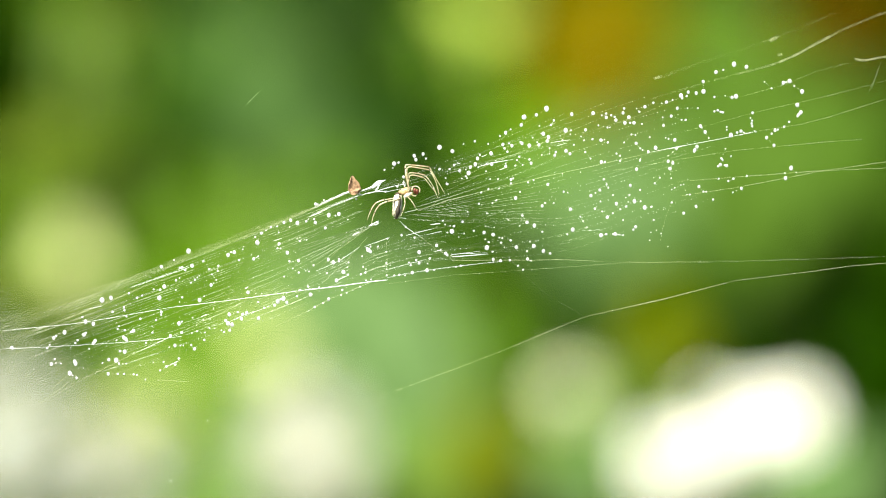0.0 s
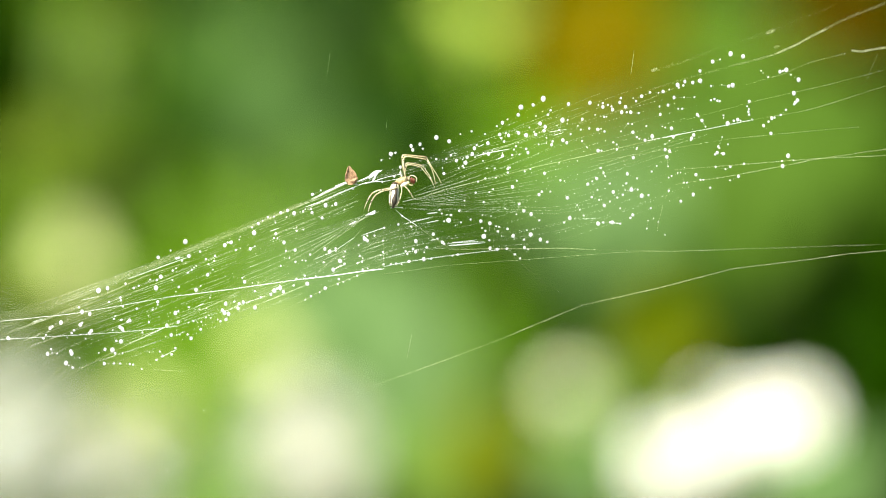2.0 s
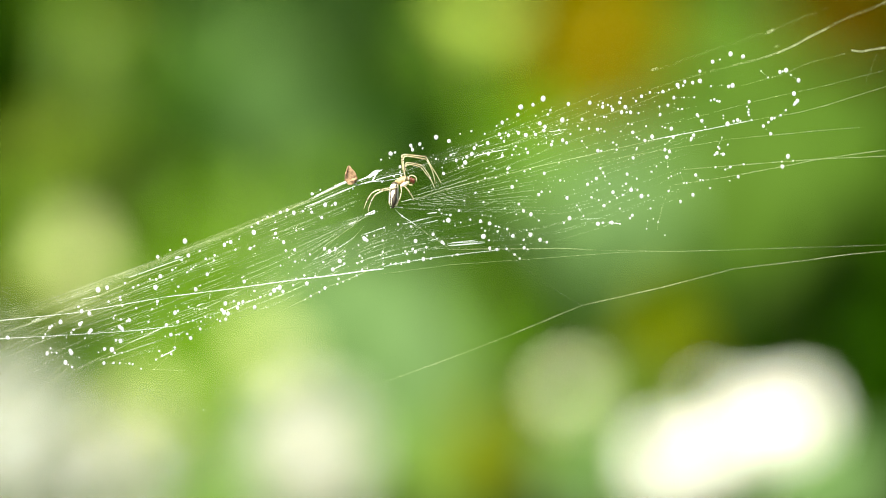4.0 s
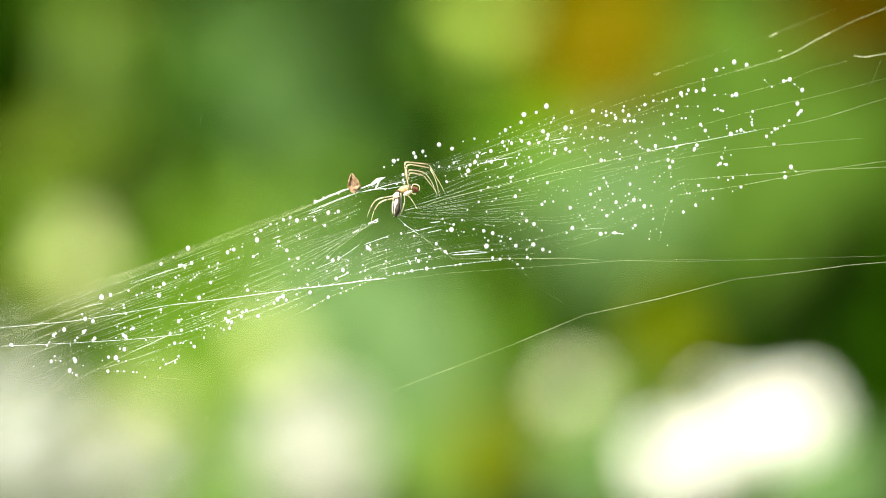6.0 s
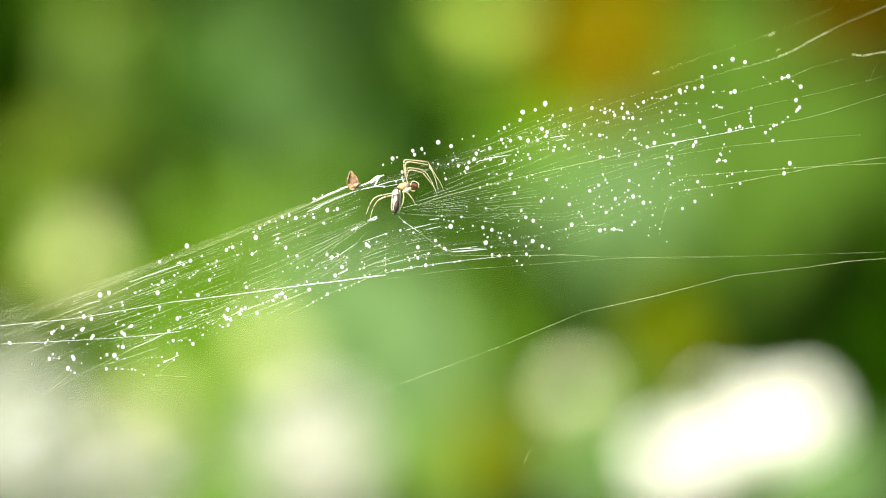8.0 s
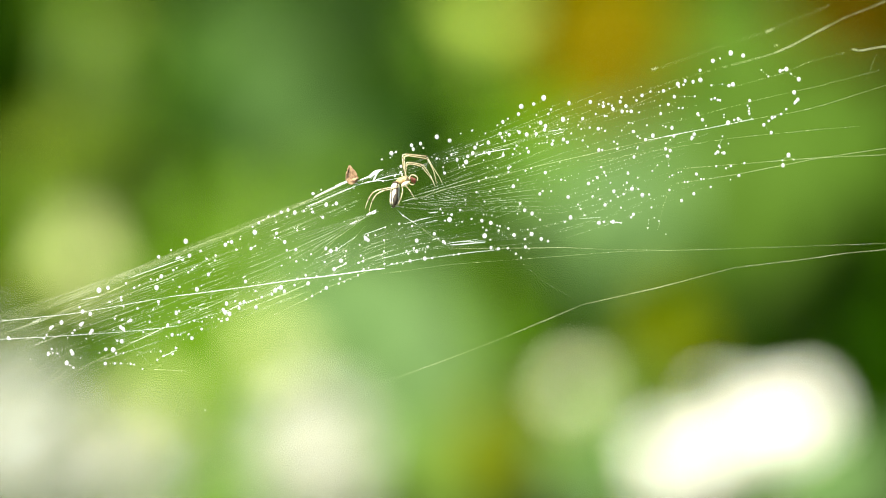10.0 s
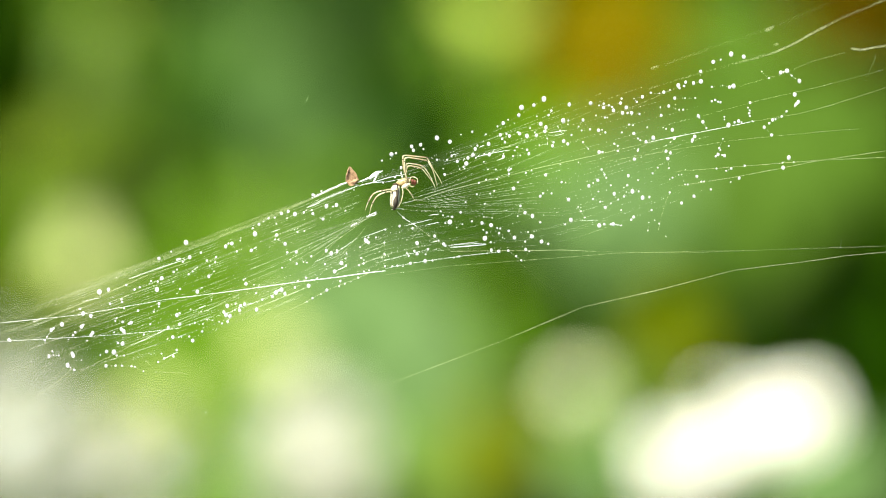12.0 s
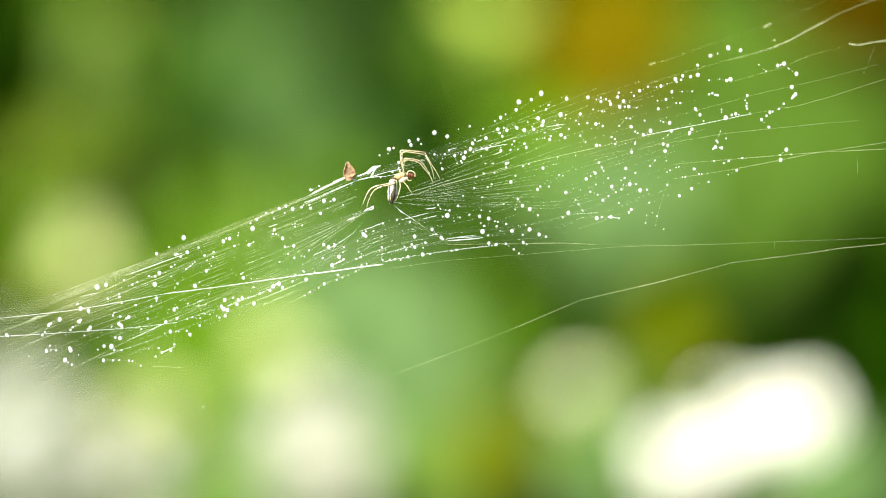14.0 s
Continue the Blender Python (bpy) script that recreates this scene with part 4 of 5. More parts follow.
def hang_drops_middle(web):
    drops(web, (-36.9, -7.3, 0.4), (-39.5, -8.9, 0.2), (-41.7, -10.1, 0.3), (-38.4, -10.3, 0.24), (-38.0, -10.2, 0.24), (-37.4, -10.7, 0.24), (-36.2, -9.9, 0.32))
    drops(web, (-34.2, -9.1, 0.23), (-33.1, -10.5, 0.23), (-31.5, -9.9, 0.23), (-31.6, -10.8, 0.2), (-32.6, -11.4, 0.16), (-31.8, -12.4, 0.15))
    drops(web, (-29.8, -8.0, 0.32), (-29.3, -7.5, 0.2), (-28.7, -7.5, 0.32), (-27.8, -8.9, 0.23), (-25.2, -8.7, 0.26), (-24.4, -8.2, 0.15), (-27.2, -7.0, 0.16), (-27.1, -6.5, 0.11))
    drops(web, (-24.6, -5.8, 0.4), (-25.0, -4.8, 0.21), (-23.9, -4.1, 0.27), (-23.1, -3.6, 0.16), (-22.2, -3.0, 0.23), (-21.1, -2.9, 0.19), (-20.8, -4.0, 0.15))
    drops(web, (-20.7, -6.0, 0.28), (-21.0, -6.8, 0.2), (-20.4, -6.8, 0.16), (-19.2, -7.6, 0.29), (-18.8, -9.1, 0.23), (-17.2, -9.0, 0.27))
    drops(web, (-19.9, -2.2, 0.28), (-18.7, -1.8, 0.26), (-18.9, -3.0, 0.15), (-17.5, -2.3, 0.34), (-15.9, -2.0, 0.24), (-15.5, -1.6, 0.13), (-14.5, -1.6, 0.2), (-14.3, -2.2, 0.27), (-14.3, 1.1, 0.27))
    drops(web, (-17.0, -5.5, 0.19), (-17.0, -4.9, 0.11), (-15.8, -5.3, 0.15), (-17.5, -5.1, 0.11), (-12.5, -3.2, 0.27))
    drops(web, (-39.0, -12.5, 0.24), (-38.4, -12.1, 0.16), (-36.3, -12.9, 0.2), (-35.6, -12.4, 0.2), (-35.2, -12.0, 0.15), (-34.8, -11.7, 0.13))
    drops(web, (-32.7, -13.3, 0.29), (-32.3, -13.0, 0.1), (-39.0, -14.2, 0.16), (-37.8, -15.5, 0.21), (-38.3, -16.3, 0.12), (-34.7, -16.0, 0.32), (-33.9, -15.3, 0.15), (-32.0, -16.3, 0.16), (-32.2, -17.4, 0.12))
    drops(web, (-26.1, -14.6, 0.29), (-26.5, -13.9, 0.16), (-26.2, -13.7, 0.13), (-24.7, -14.8, 0.12), (-23.7, -14.8, 0.1), (-24.3, -16.3, 0.2))
    drops(web, (-17.1, -11.1, 0.24), (-18.2, -10.4, 0.15), (-19.7, -11.8, 0.16), (-15.3, -10.9, 0.15), (-15.9, -10.8, 0.12), (-14.5, -9.8, 0.21), (-15.4, -13.6, 0.2))
    drops(web, (-29.4, -18.5, 0.32), (-27.9, -18.1, 0.21), (-27.0, -18.5, 0.27), (-26.3, -18.2, 0.27), (-25.2, -18.1, 0.13), (-27.2, -19.3, 0.27), (-24.2, -19.2, 0.31))
    drops(web, (-30.0, -19.6, 0.27), (-29.6, -20.1, 0.36), (-28.9, -20.3, 0.32), (-29.3, -21.3, 0.26))
    drops(web, (-23.2, -17.4, 0.24), (-21.4, -16.9, 0.27), (-20.8, -16.2, 0.36), (-20.3, -15.8, 0.24), (-19.8, -15.7, 0.36), (-19.2, -16.4, 0.28))
    drops(web, (-17.4, -15.3, 0.23), (-16.9, -14.2, 0.24), (-15.5, -13.5, 0.16), (-15.0, -15.0, 0.32), (-13.5, -13.7, 0.18))
    drops(web, (-11.8, -15.8, 0.29), (-12.8, -16.5, 0.16), (-14.3, -17.2, 0.24), (-15.3, -17.8, 0.12), (-9.6, -15.1, 0.21), (-9.4, -14.2, 0.24), (-8.6, -14.7, 0.19), (-7.5, -14.3, 0.11), (-6.2, -13.6, 0.21))
    drops(web, (-11.9, -8.8, 0.27), (-11.0, -9.3, 0.32), (-10.0, -9.1, 0.24), (-10.0, -8.7, 0.2), (-8.3, -9.3, 0.18), (-8.5, -10.2, 0.16), (-9.1, -8.4, 0.12), (-12.1, -11.2, 0.21))
    drops(web, (-9.2, -11.0, 0.36), (-8.4, -11.5, 0.24), (-10.4, -12.5, 0.35), (-5.2, -12.5, 0.18), (-4.3, -12.3, 0.16))
    drops(web, (-5.9, -8.2, 0.16), (-4.8, -7.1, 0.36), (-4.4, -7.4, 0.28), (-5.0, -6.8, 0.24), (-4.4, -6.5, 0.18), (-3.1, -6.5, 0.18), (-3.1, -8.5, 0.1))
    drops(web, (-5.7, -10.1, 0.19), (-5.2, -10.5, 0.12), (-5.3, -11.1, 0.24), (-6.1, -11.4, 0.21))
    drops(web, (-1.4, -5.1, 0.2), (-1.6, -7.4, 0.19), (-1.6, -9.4, 0.21), (-1.5, -10.5, 0.13), (-1.5, -11.6, 0.21), (-2.0, -10.0, 0.12), (-0.9, -9.8, 0.1))
    drops(web, (-0.2, -11.6, 0.21), (0.7, -11.5, 0.24), (1.7, -11.6, 0.16), (3.0, -11.1, 0.27), (5.6, -10.7, 0.32), (6.9, -10.6, 0.21), (10.7, -10.1, 0.19), (11.6, -9.9, 0.24))
    drops(web, (-14.1, 1.1, 0.2), (-12.8, 1.8, 0.18), (-10.1, 2.5, 0.23), (-7.0, 2.0, 0.21), (-11.9, -0.9, 0.34), (-10.7, -1.0, 0.16), (-10.1, -0.7, 0.31), (-8.5, -1.7, 0.16))
    drops(web, (-3.2, -2.2, 0.24), (-4.2, -2.5, 0.16), (-3.6, -2.6, 0.16), (-2.9, 4.8, 0.32), (-3.8, 4.4, 0.28), (-3.2, 3.9, 0.2), (-1.8, 3.2, 0.16), (-4.6, 3.9, 0.16))


def hang_drops_hub(web):
    drops(web, (-2.0, 7.2, 0.21), (-0.3, 8.3, 0.37), (0.5, 8.5, 0.24), (-0.5, 7.5, 0.12), (3.3, 9.7, 0.29), (3.6, 9.0, 0.29), (4.9, 10.0, 0.27), (5.4, 9.2, 0.21))
    drops(web, (7.8, 11.2, 0.4), (10.1, 10.5, 0.35), (1.4, 5.9, 0.27), (1.4, 4.9, 0.21), (1.6, 4.3, 0.2), (0.3, 4.2, 0.23))
    drops(web, (7.8, 7.3, 0.24), (9.6, 7.3, 0.21), (10.4, 8.0, 0.24), (8.9, 5.7, 0.15), (9.1, 4.7, 0.23), (6.8, 3.9, 0.16))
    drops(web, (1.8, -3.0, 0.2), (1.1, -4.5, 0.24), (3.4, -4.9, 0.21), (8.4, -1.9, 0.19), (8.8, -2.6, 0.16), (9.7, -2.8, 0.12), (10.4, -2.9, 0.24), (10.0, -3.8, 0.42), (9.2, -4.0, 0.18), (11.9, -2.1, 0.24))
    drops(web, (4.2, -7.5, 0.31), (3.7, -8.9, 0.23), (4.2, -9.4, 0.26), (2.4, -9.3, 0.18), (2.7, -9.8, 0.21), (5.7, -9.5, 0.15), (6.1, -8.6, 0.24))
    drops(web, (7.3, -6.3, 0.27), (8.0, -7.1, 0.16), (8.9, -7.7, 0.29), (9.2, -8.0, 0.24))
    drops(web, (12.2, -4.2, 0.15), (11.2, -4.8, 0.12), (13.9, -3.7, 0.21), (15.7, -4.0, 0.28), (17.3, -4.4, 0.32), (18.4, -4.9, 0.16), (18.9, -5.0, 0.19), (20.4, -5.4, 0.24))
    drops(web, (15.9, -5.2, 0.16), (16.5, -5.7, 0.21), (18.7, -5.8, 0.23), (16.2, -6.7, 0.42), (17.2, -7.4, 0.2), (19.3, -6.6, 0.11), (21.4, -6.6, 0.32))
    drops(web, (17.3, -8.8, 0.27), (18.6, -9.0, 0.26), (20.3, -8.9, 0.24), (21.7, -9.9, 0.23), (22.6, -10.6, 0.21), (23.4, -8.7, 0.27), (24.0, -9.0, 0.16))
    drops(web, (16.0, -2.9, 0.13), (17.5, -3.1, 0.13), (20.0, -1.8, 0.13), (22.0, -2.8, 0.15), (22.5, -1.0, 0.24), (23.3, -2.2, 0.29), (24.6, -2.8, 0.32), (26.0, -3.9, 0.21))
    drops(web, (23.8, -5.6, 0.15), (24.5, -6.4, 0.35), (23.3, -7.3, 0.21), (26.2, -7.3, 0.32), (27.4, -7.7, 0.24))


def hang_drops_far_rim(web):
    drops(web, (11.4, 7.0, 0.26), (11.8, 5.6, 0.16), (12.5, 6.0, 0.21), (12.7, 5.7, 0.16), (13.0, 6.6, 0.37), (13.3, 7.6, 0.29), (12.5, 7.2, 0.13))
    drops(web, (14.2, 8.2, 0.31), (14.7, 7.6, 0.16), (14.6, 9.2, 0.29), (15.0, 9.8, 0.2), (17.0, 10.1, 0.32), (12.1, 11.8, 0.16), (14.1, 12.3, 0.24), (16.5, 11.8, 0.18))
    drops(web, (16.2, 8.3, 0.16), (17.1, 8.2, 0.31), (17.8, 8.8, 0.13), (19.6, 7.8, 0.27), (19.6, 8.3, 0.13), (16.1, 6.9, 0.16), (16.8, 5.5, 0.16), (18.2, 5.5, 0.18))
    drops(web, (18.6, 13.2, 0.18), (19.6, 13.8, 0.29), (20.5, 14.4, 0.19), (22.4, 15.2, 0.29), (22.9, 16.6, 0.43), (25.1, 17.0, 0.29), (26.9, 18.1, 0.45))
    drops(web, (19.1, 11.7, 0.29), (19.4, 11.0, 0.24), (19.9, 10.4, 0.24), (20.2, 11.9, 0.18), (20.7, 11.5, 0.28), (22.2, 12.2, 0.16), (22.5, 11.9, 0.29), (23.8, 11.5, 0.35))
    drops(web, (21.3, 7.9, 0.21), (22.6, 8.0, 0.16), (21.6, 8.9, 0.18), (22.0, 9.5, 0.21), (23.8, 9.0, 0.24), (24.1, 8.3, 0.26))
    drops(web, (24.4, 12.9, 0.16), (25.6, 15.0, 0.15), (25.5, 11.6, 0.29), (25.2, 12.1, 0.16), (26.3, 13.6, 0.34), (27.0, 12.3, 0.31), (27.2, 13.0, 0.32))
    drops(web, (26.0, 9.8, 0.16), (27.4, 10.0, 0.13), (27.4, 11.0, 0.16), (28.5, 10.3, 0.24), (28.3, 9.7, 0.27), (27.7, 15.2, 0.24), (28.2, 16.0, 0.23))
    drops(web, (29.3, 13.2, 0.12), (29.7, 12.4, 0.21), (30.3, 14.2, 0.39), (31.2, 14.2, 0.2), (31.1, 13.5, 0.13), (31.7, 11.6, 0.21), (30.3, 10.5, 0.32), (31.0, 10.0, 0.27))
    drops(web, (31.4, 17.1, 0.32), (33.0, 13.1, 0.16), (33.8, 14.3, 0.27), (33.5, 12.4, 0.18), (35.0, 12.6, 0.24), (33.7, 10.3, 0.23), (34.6, 9.1, 0.16), (32.8, 6.7, 0.11), (29.6, 6.4, 0.13))
    drops(web, (35.2, 17.3, 0.32), (37.5, 17.2, 0.24), (37.5, 16.5, 0.29), (36.7, 16.9, 0.18), (38.4, 16.9, 0.23), (39.0, 16.6, 0.21), (39.2, 16.0, 0.29), (36.1, 15.1, 0.18), (37.7, 14.7, 0.21), (38.1, 14.7, 0.16))
    drops(web, (40.5, 17.3, 0.27), (40.7, 18.1, 0.24), (43.4, 17.5, 0.23), (42.9, 18.1, 0.12), (44.4, 18.4, 0.29), (45.9, 19.1, 0.24), (47.4, 19.0, 0.15), (48.2, 19.2, 0.29), (49.3, 19.6, 0.16))
    drops(web, (50.8, 20.4, 0.36), (51.0, 19.9, 0.24), (51.8, 20.3, 0.24), (52.1, 21.0, 0.26), (53.5, 20.8, 0.29), (54.8, 21.1, 0.39), (54.8, 22.9, 0.27), (57.1, 24.6, 0.34), (58.4, 25.0, 0.19), (60.3, 26.0, 0.4), (62.5, 25.5, 0.35))
    drops(web, (40.8, 15.5, 0.31), (41.7, 15.5, 0.24), (41.5, 16.5, 0.32), (42.4, 15.5, 0.31), (43.8, 15.3, 0.21), (47.6, 15.0, 0.26), (47.5, 16.5, 0.16), (49.0, 16.7, 0.26), (50.8, 16.0, 0.19), (51.5, 16.0, 0.23))
    drops(web, (50.1, 18.1, 0.27), (51.9, 18.1, 0.16), (53.7, 18.1, 0.21), (56.7, 20.1, 0.23), (58.6, 20.3, 0.12), (59.8, 20.0, 0.29), (60.5, 20.2, 0.4), (56.6, 17.5, 0.23), (57.2, 17.7, 0.24), (57.7, 17.4, 0.23), (58.1, 17.3, 0.24))


def hang_drops_right(web):
    drops(web, (9.2, 4.6, 0.24), (15.2, 3.1, 0.21), (16.5, 3.7, 0.21), (18.4, 3.8, 0.19), (20.5, 4.7, 0.23), (20.5, 5.4, 0.26), (20.9, 5.6, 0.19), (23.5, 4.9, 0.21), (24.5, 5.3, 0.16))
    drops(web, (22.1, 3.2, 0.19), (27.0, 4.5, 0.26), (29.8, 3.2, 0.23), (30.5, 3.1, 0.13), (14.8, 1.1, 0.21), (17.2, 1.2, 0.18), (17.9, 1.7, 0.19), (21.3, 2.1, 0.29))
    drops(web, (12.8, -0.3, 0.16), (16.2, -0.6, 0.19), (26.0, 0.7, 0.26), (26.5, 1.2, 0.24), (28.0, 1.2, 0.21), (31.0, 0.1, 0.31), (34.6, 2.5, 0.28), (35.4, 3.0, 0.15), (36.2, 3.5, 0.27))
    drops(web, (30.4, -4.3, 0.21), (31.4, -3.5, 0.36), (32.7, -1.2, 0.15), (33.2, -2.0, 0.18), (33.9, -3.1, 0.15))
    drops(web, (36.5, 12.4, 0.31), (37.1, 12.5, 0.15), (37.7, 12.0, 0.24), (40.6, 12.0, 0.18), (41.9, 13.4, 0.19), (42.6, 13.3, 0.16), (45.1, 12.9, 0.21), (47.9, 12.8, 0.13), (48.4, 12.6, 0.18), (49.5, 12.4, 0.32))
    drops(web, (42.7, 11.8, 0.29), (43.4, 10.9, 0.21), (43.8, 10.6, 0.18), (44.8, 10.3, 0.27), (46.1, 11.0, 0.34), (49.8, 10.9, 0.28), (49.1, 10.2, 0.12), (48.3, 9.6, 0.11))
    drops(web, (39.2, 10.0, 0.21), (39.8, 9.6, 0.19), (39.8, 8.7, 0.24), (36.5, 8.5, 0.32), (37.1, 8.5, 0.23), (43.4, 9.0, 0.16), (43.3, 8.7, 0.19), (42.7, 7.2, 0.27))
    drops(web, (48.3, 8.6, 0.27), (49.1, 8.3, 0.26), (48.6, 7.3, 0.32), (48.8, 5.6, 0.16), (46.8, 5.7, 0.18), (45.9, 4.7, 0.21))
    drops(web, (53.0, 10.6, 0.28), (53.4, 11.2, 0.31), (52.9, 10.3, 0.24), (54.1, 14.9, 0.27), (54.3, 14.6, 0.2), (54.9, 13.8, 0.29), (55.5, 12.7, 0.18))
    drops(web, (36.9, 5.4, 0.24), (37.4, 4.5, 0.21), (37.7, 3.9, 0.18), (41.6, 4.3, 0.26), (43.3, 3.5, 0.19), (41.4, 2.6, 0.23), (40.8, 2.2, 0.13), (38.5, 2.6, 0.19))
    drops(web, (36.3, 1.5, 0.16), (35.3, 0.2, 0.23), (36.6, -0.3, 0.18), (39.1, 1.1, 0.29), (39.8, 0.1, 0.19), (40.8, 0.6, 0.23), (42.3, 1.5, 0.34), (43.4, 1.5, 0.19), (41.2, 1.4, 0.12))
    drops(web, (44.1, 0.4, 0.35), (45.3, 0.5, 0.23), (38.5, -0.6, 0.19), (37.5, -1.3, 0.29), (40.3, -1.8, 0.19), (42.5, -3.0, 0.27), (42.1, -3.5, 0.23), (45.7, -1.8, 0.21))
    drops(web, (48.9, 1.3, 0.23), (49.4, 3.9, 0.19), (48.9, 3.6, 0.15), (50.5, 4.4, 0.13), (51.0, 4.5, 0.13), (51.6, 2.7, 0.16), (52.1, 2.7, 0.19), (51.0, -0.6, 0.26), (53.2, 0.6, 0.27), (56.2, 1.8, 0.23))
    drops(web, (36.4, -4.5, 0.35), (37.3, -4.3, 0.24), (38.5, -4.3, 0.2), (38.9, -4.3, 0.31), (40.3, -4.5, 0.19), (47.0, -4.2, 0.16), (45.0, -5.4, 0.16), (45.2, -4.0, 0.1), (46.2, -3.6, 0.1), (48.2, -6.5, 0.11))
    drops(web, (53.7, 4.1, 0.27), (54.5, 3.2, 0.21), (55.0, 3.2, 0.18), (57.2, 5.5, 0.21), (58.9, 5.1, 0.19), (59.8, 5.5, 0.24), (62.2, 6.0, 0.21), (61.2, 3.8, 0.26), (59.7, 3.1, 0.15))
    drops(web, (58.7, 14.7, 0.16), (58.7, 14.2, 0.15), (58.4, 10.8, 0.15), (57.7, 9.1, 0.24), (57.9, 8.8, 0.2), (57.5, 8.0, 0.29), (57.1, 7.7, 0.24), (58.6, 7.8, 0.29), (58.2, 7.9, 0.16), (59.4, 9.5, 0.16))
    drops(web, (59.4, 13.2, 0.37), (60.5, 13.7, 0.24), (61.2, 13.9, 0.31), (61.7, 13.7, 0.16), (63.8, 13.8, 0.11), (63.3, 17.2, 0.26), (62.9, 16.3, 0.16), (63.2, 15.8, 0.19), (63.1, 15.3, 0.24), (63.2, 14.8, 0.23), (63.6, 14.0, 0.11))
    drops(web, (65.6, 22.8, 0.13), (66.8, 21.6, 0.18), (68.9, 22.6, 0.29), (69.4, 22.7, 0.2), (70.0, 22.9, 0.37), (70.8, 22.0, 0.18), (72.1, 21.0, 0.34), (71.2, 18.6, 0.35), (71.8, 17.3, 0.31), (71.4, 16.9, 0.27), (71.2, 16.6, 0.24))
    drops(web, (69.7, 15.6, 0.23), (68.8, 14.7, 0.24), (67.7, 14.2, 0.21), (67.2, 14.1, 0.27), (66.6, 13.5, 0.23), (65.7, 12.8, 0.27), (67.0, 11.4, 0.26))
    drops(web, (68.9, 6.5, 0.18), (70.0, 7.4, 0.35), (70.9, 6.6, 0.15), (69.0, 5.6, 0.34))


# ---- the spider and the scrap in the web ----
def leg_piece(name, pts, r0, r1, mat, parent, label=""):
    path = smooth_path([on_web(*p) for p in pts], 4)
    n = len(path)
    radii = [(r0 + (r1 - r0) * k / (n - 1)) * (1 + 0.12 * math.sin(math.pi * k / (n - 1))) * MM for k in range(n)]
    bm = bmesh.new()
    tube(bm, path, radii, 7)
    return part(name, bm, mat, parent, label)


def build_leg(spider, femur, knee, shin, foot, thick=1.0):
    """A leg: femur, bent knee, shin and thin foot, each given by its places, with dark joints."""
    leg = leg_piece("leg", femur, 0.1 * thick, 0.115 * thick, LEGS, spider, "banded translucent amber leg")
    leg_piece("knee", [femur[-1], knee, shin[0]], 0.115 * thick, 0.115 * thick, LEGS, leg)
    leg_piece("shin", shin, 0.115 * thick, 0.085 * thick, LEGS, leg)
    leg_piece("foot", [shin[-1]] + foot, 0.07 * thick, 0.035 * thick, LEGS, leg)
    for name, run in (("femur_stripe", femur), ("shin_stripe", shin)):
        side = Vector((run[0][1] - run[-1][1], run[-1][0] - run[0][0])).normalized() * thick
        for rise in (-0.1, 0.1):
            leg_piece(name, [(p[0] + rise * side.x, p[1] + rise * side.y, p[2] - 0.09 * thick) for p in run], 0.045 * thick, 0.038 * thick, STRIPE, leg)
    for p in (femur[-1], shin[-1]):
        bm = bmesh.new()
        blob(bm, Matrix.Translation(on_web(*p)) @ Matrix.Diagonal((0.16 * MM * thick,) * 3 + (1,)), 2)
        part("joint", bm, JOINT, leg, "small brown leg joint")
    return leg


def plump(t, swell, blunt):
    """The relative width of a body at the fraction t of its length."""
    return math.sin(math.pi * t ** (math.log(0.5) / math.log(swell))) ** blunt


def long_body(bm, tail, head, wide, deep, swell, blunt=0.6):
    """A rounded body from tail to head, thickest at the fraction swell."""
    axis = head - tail
    turn = axis.to_track_quat("Z", "Y").to_matrix()
    rings, sides = 14, 16
    loops = []
    for i in range(1, rings):
        t = i / rings
        w = plump(t, swell, blunt)
        loops.append([bm.verts.new(tail + axis * t + turn @ Vector((math.cos(k * math.tau / sides) * wide * w, math.sin(k * math.tau / sides) * deep * w, 0)))
                      for k in range(sides)])
    ends = [bm.verts.new(tail), bm.verts.new(head)]
    for a, b in zip(loops, loops[1:]):
        for k in range(sides):
            bm.faces.new((a[k], a[(k + 1) % sides], b[(k + 1) % sides], b[k]))
    for k in range(sides):
        bm.faces.new((ends[0], loops[0][(k + 1) % sides], loops[0][k]))
        bm.faces.new((ends[1], loops[-1][k], loops[-1][(k + 1) % sides]))
    return loops


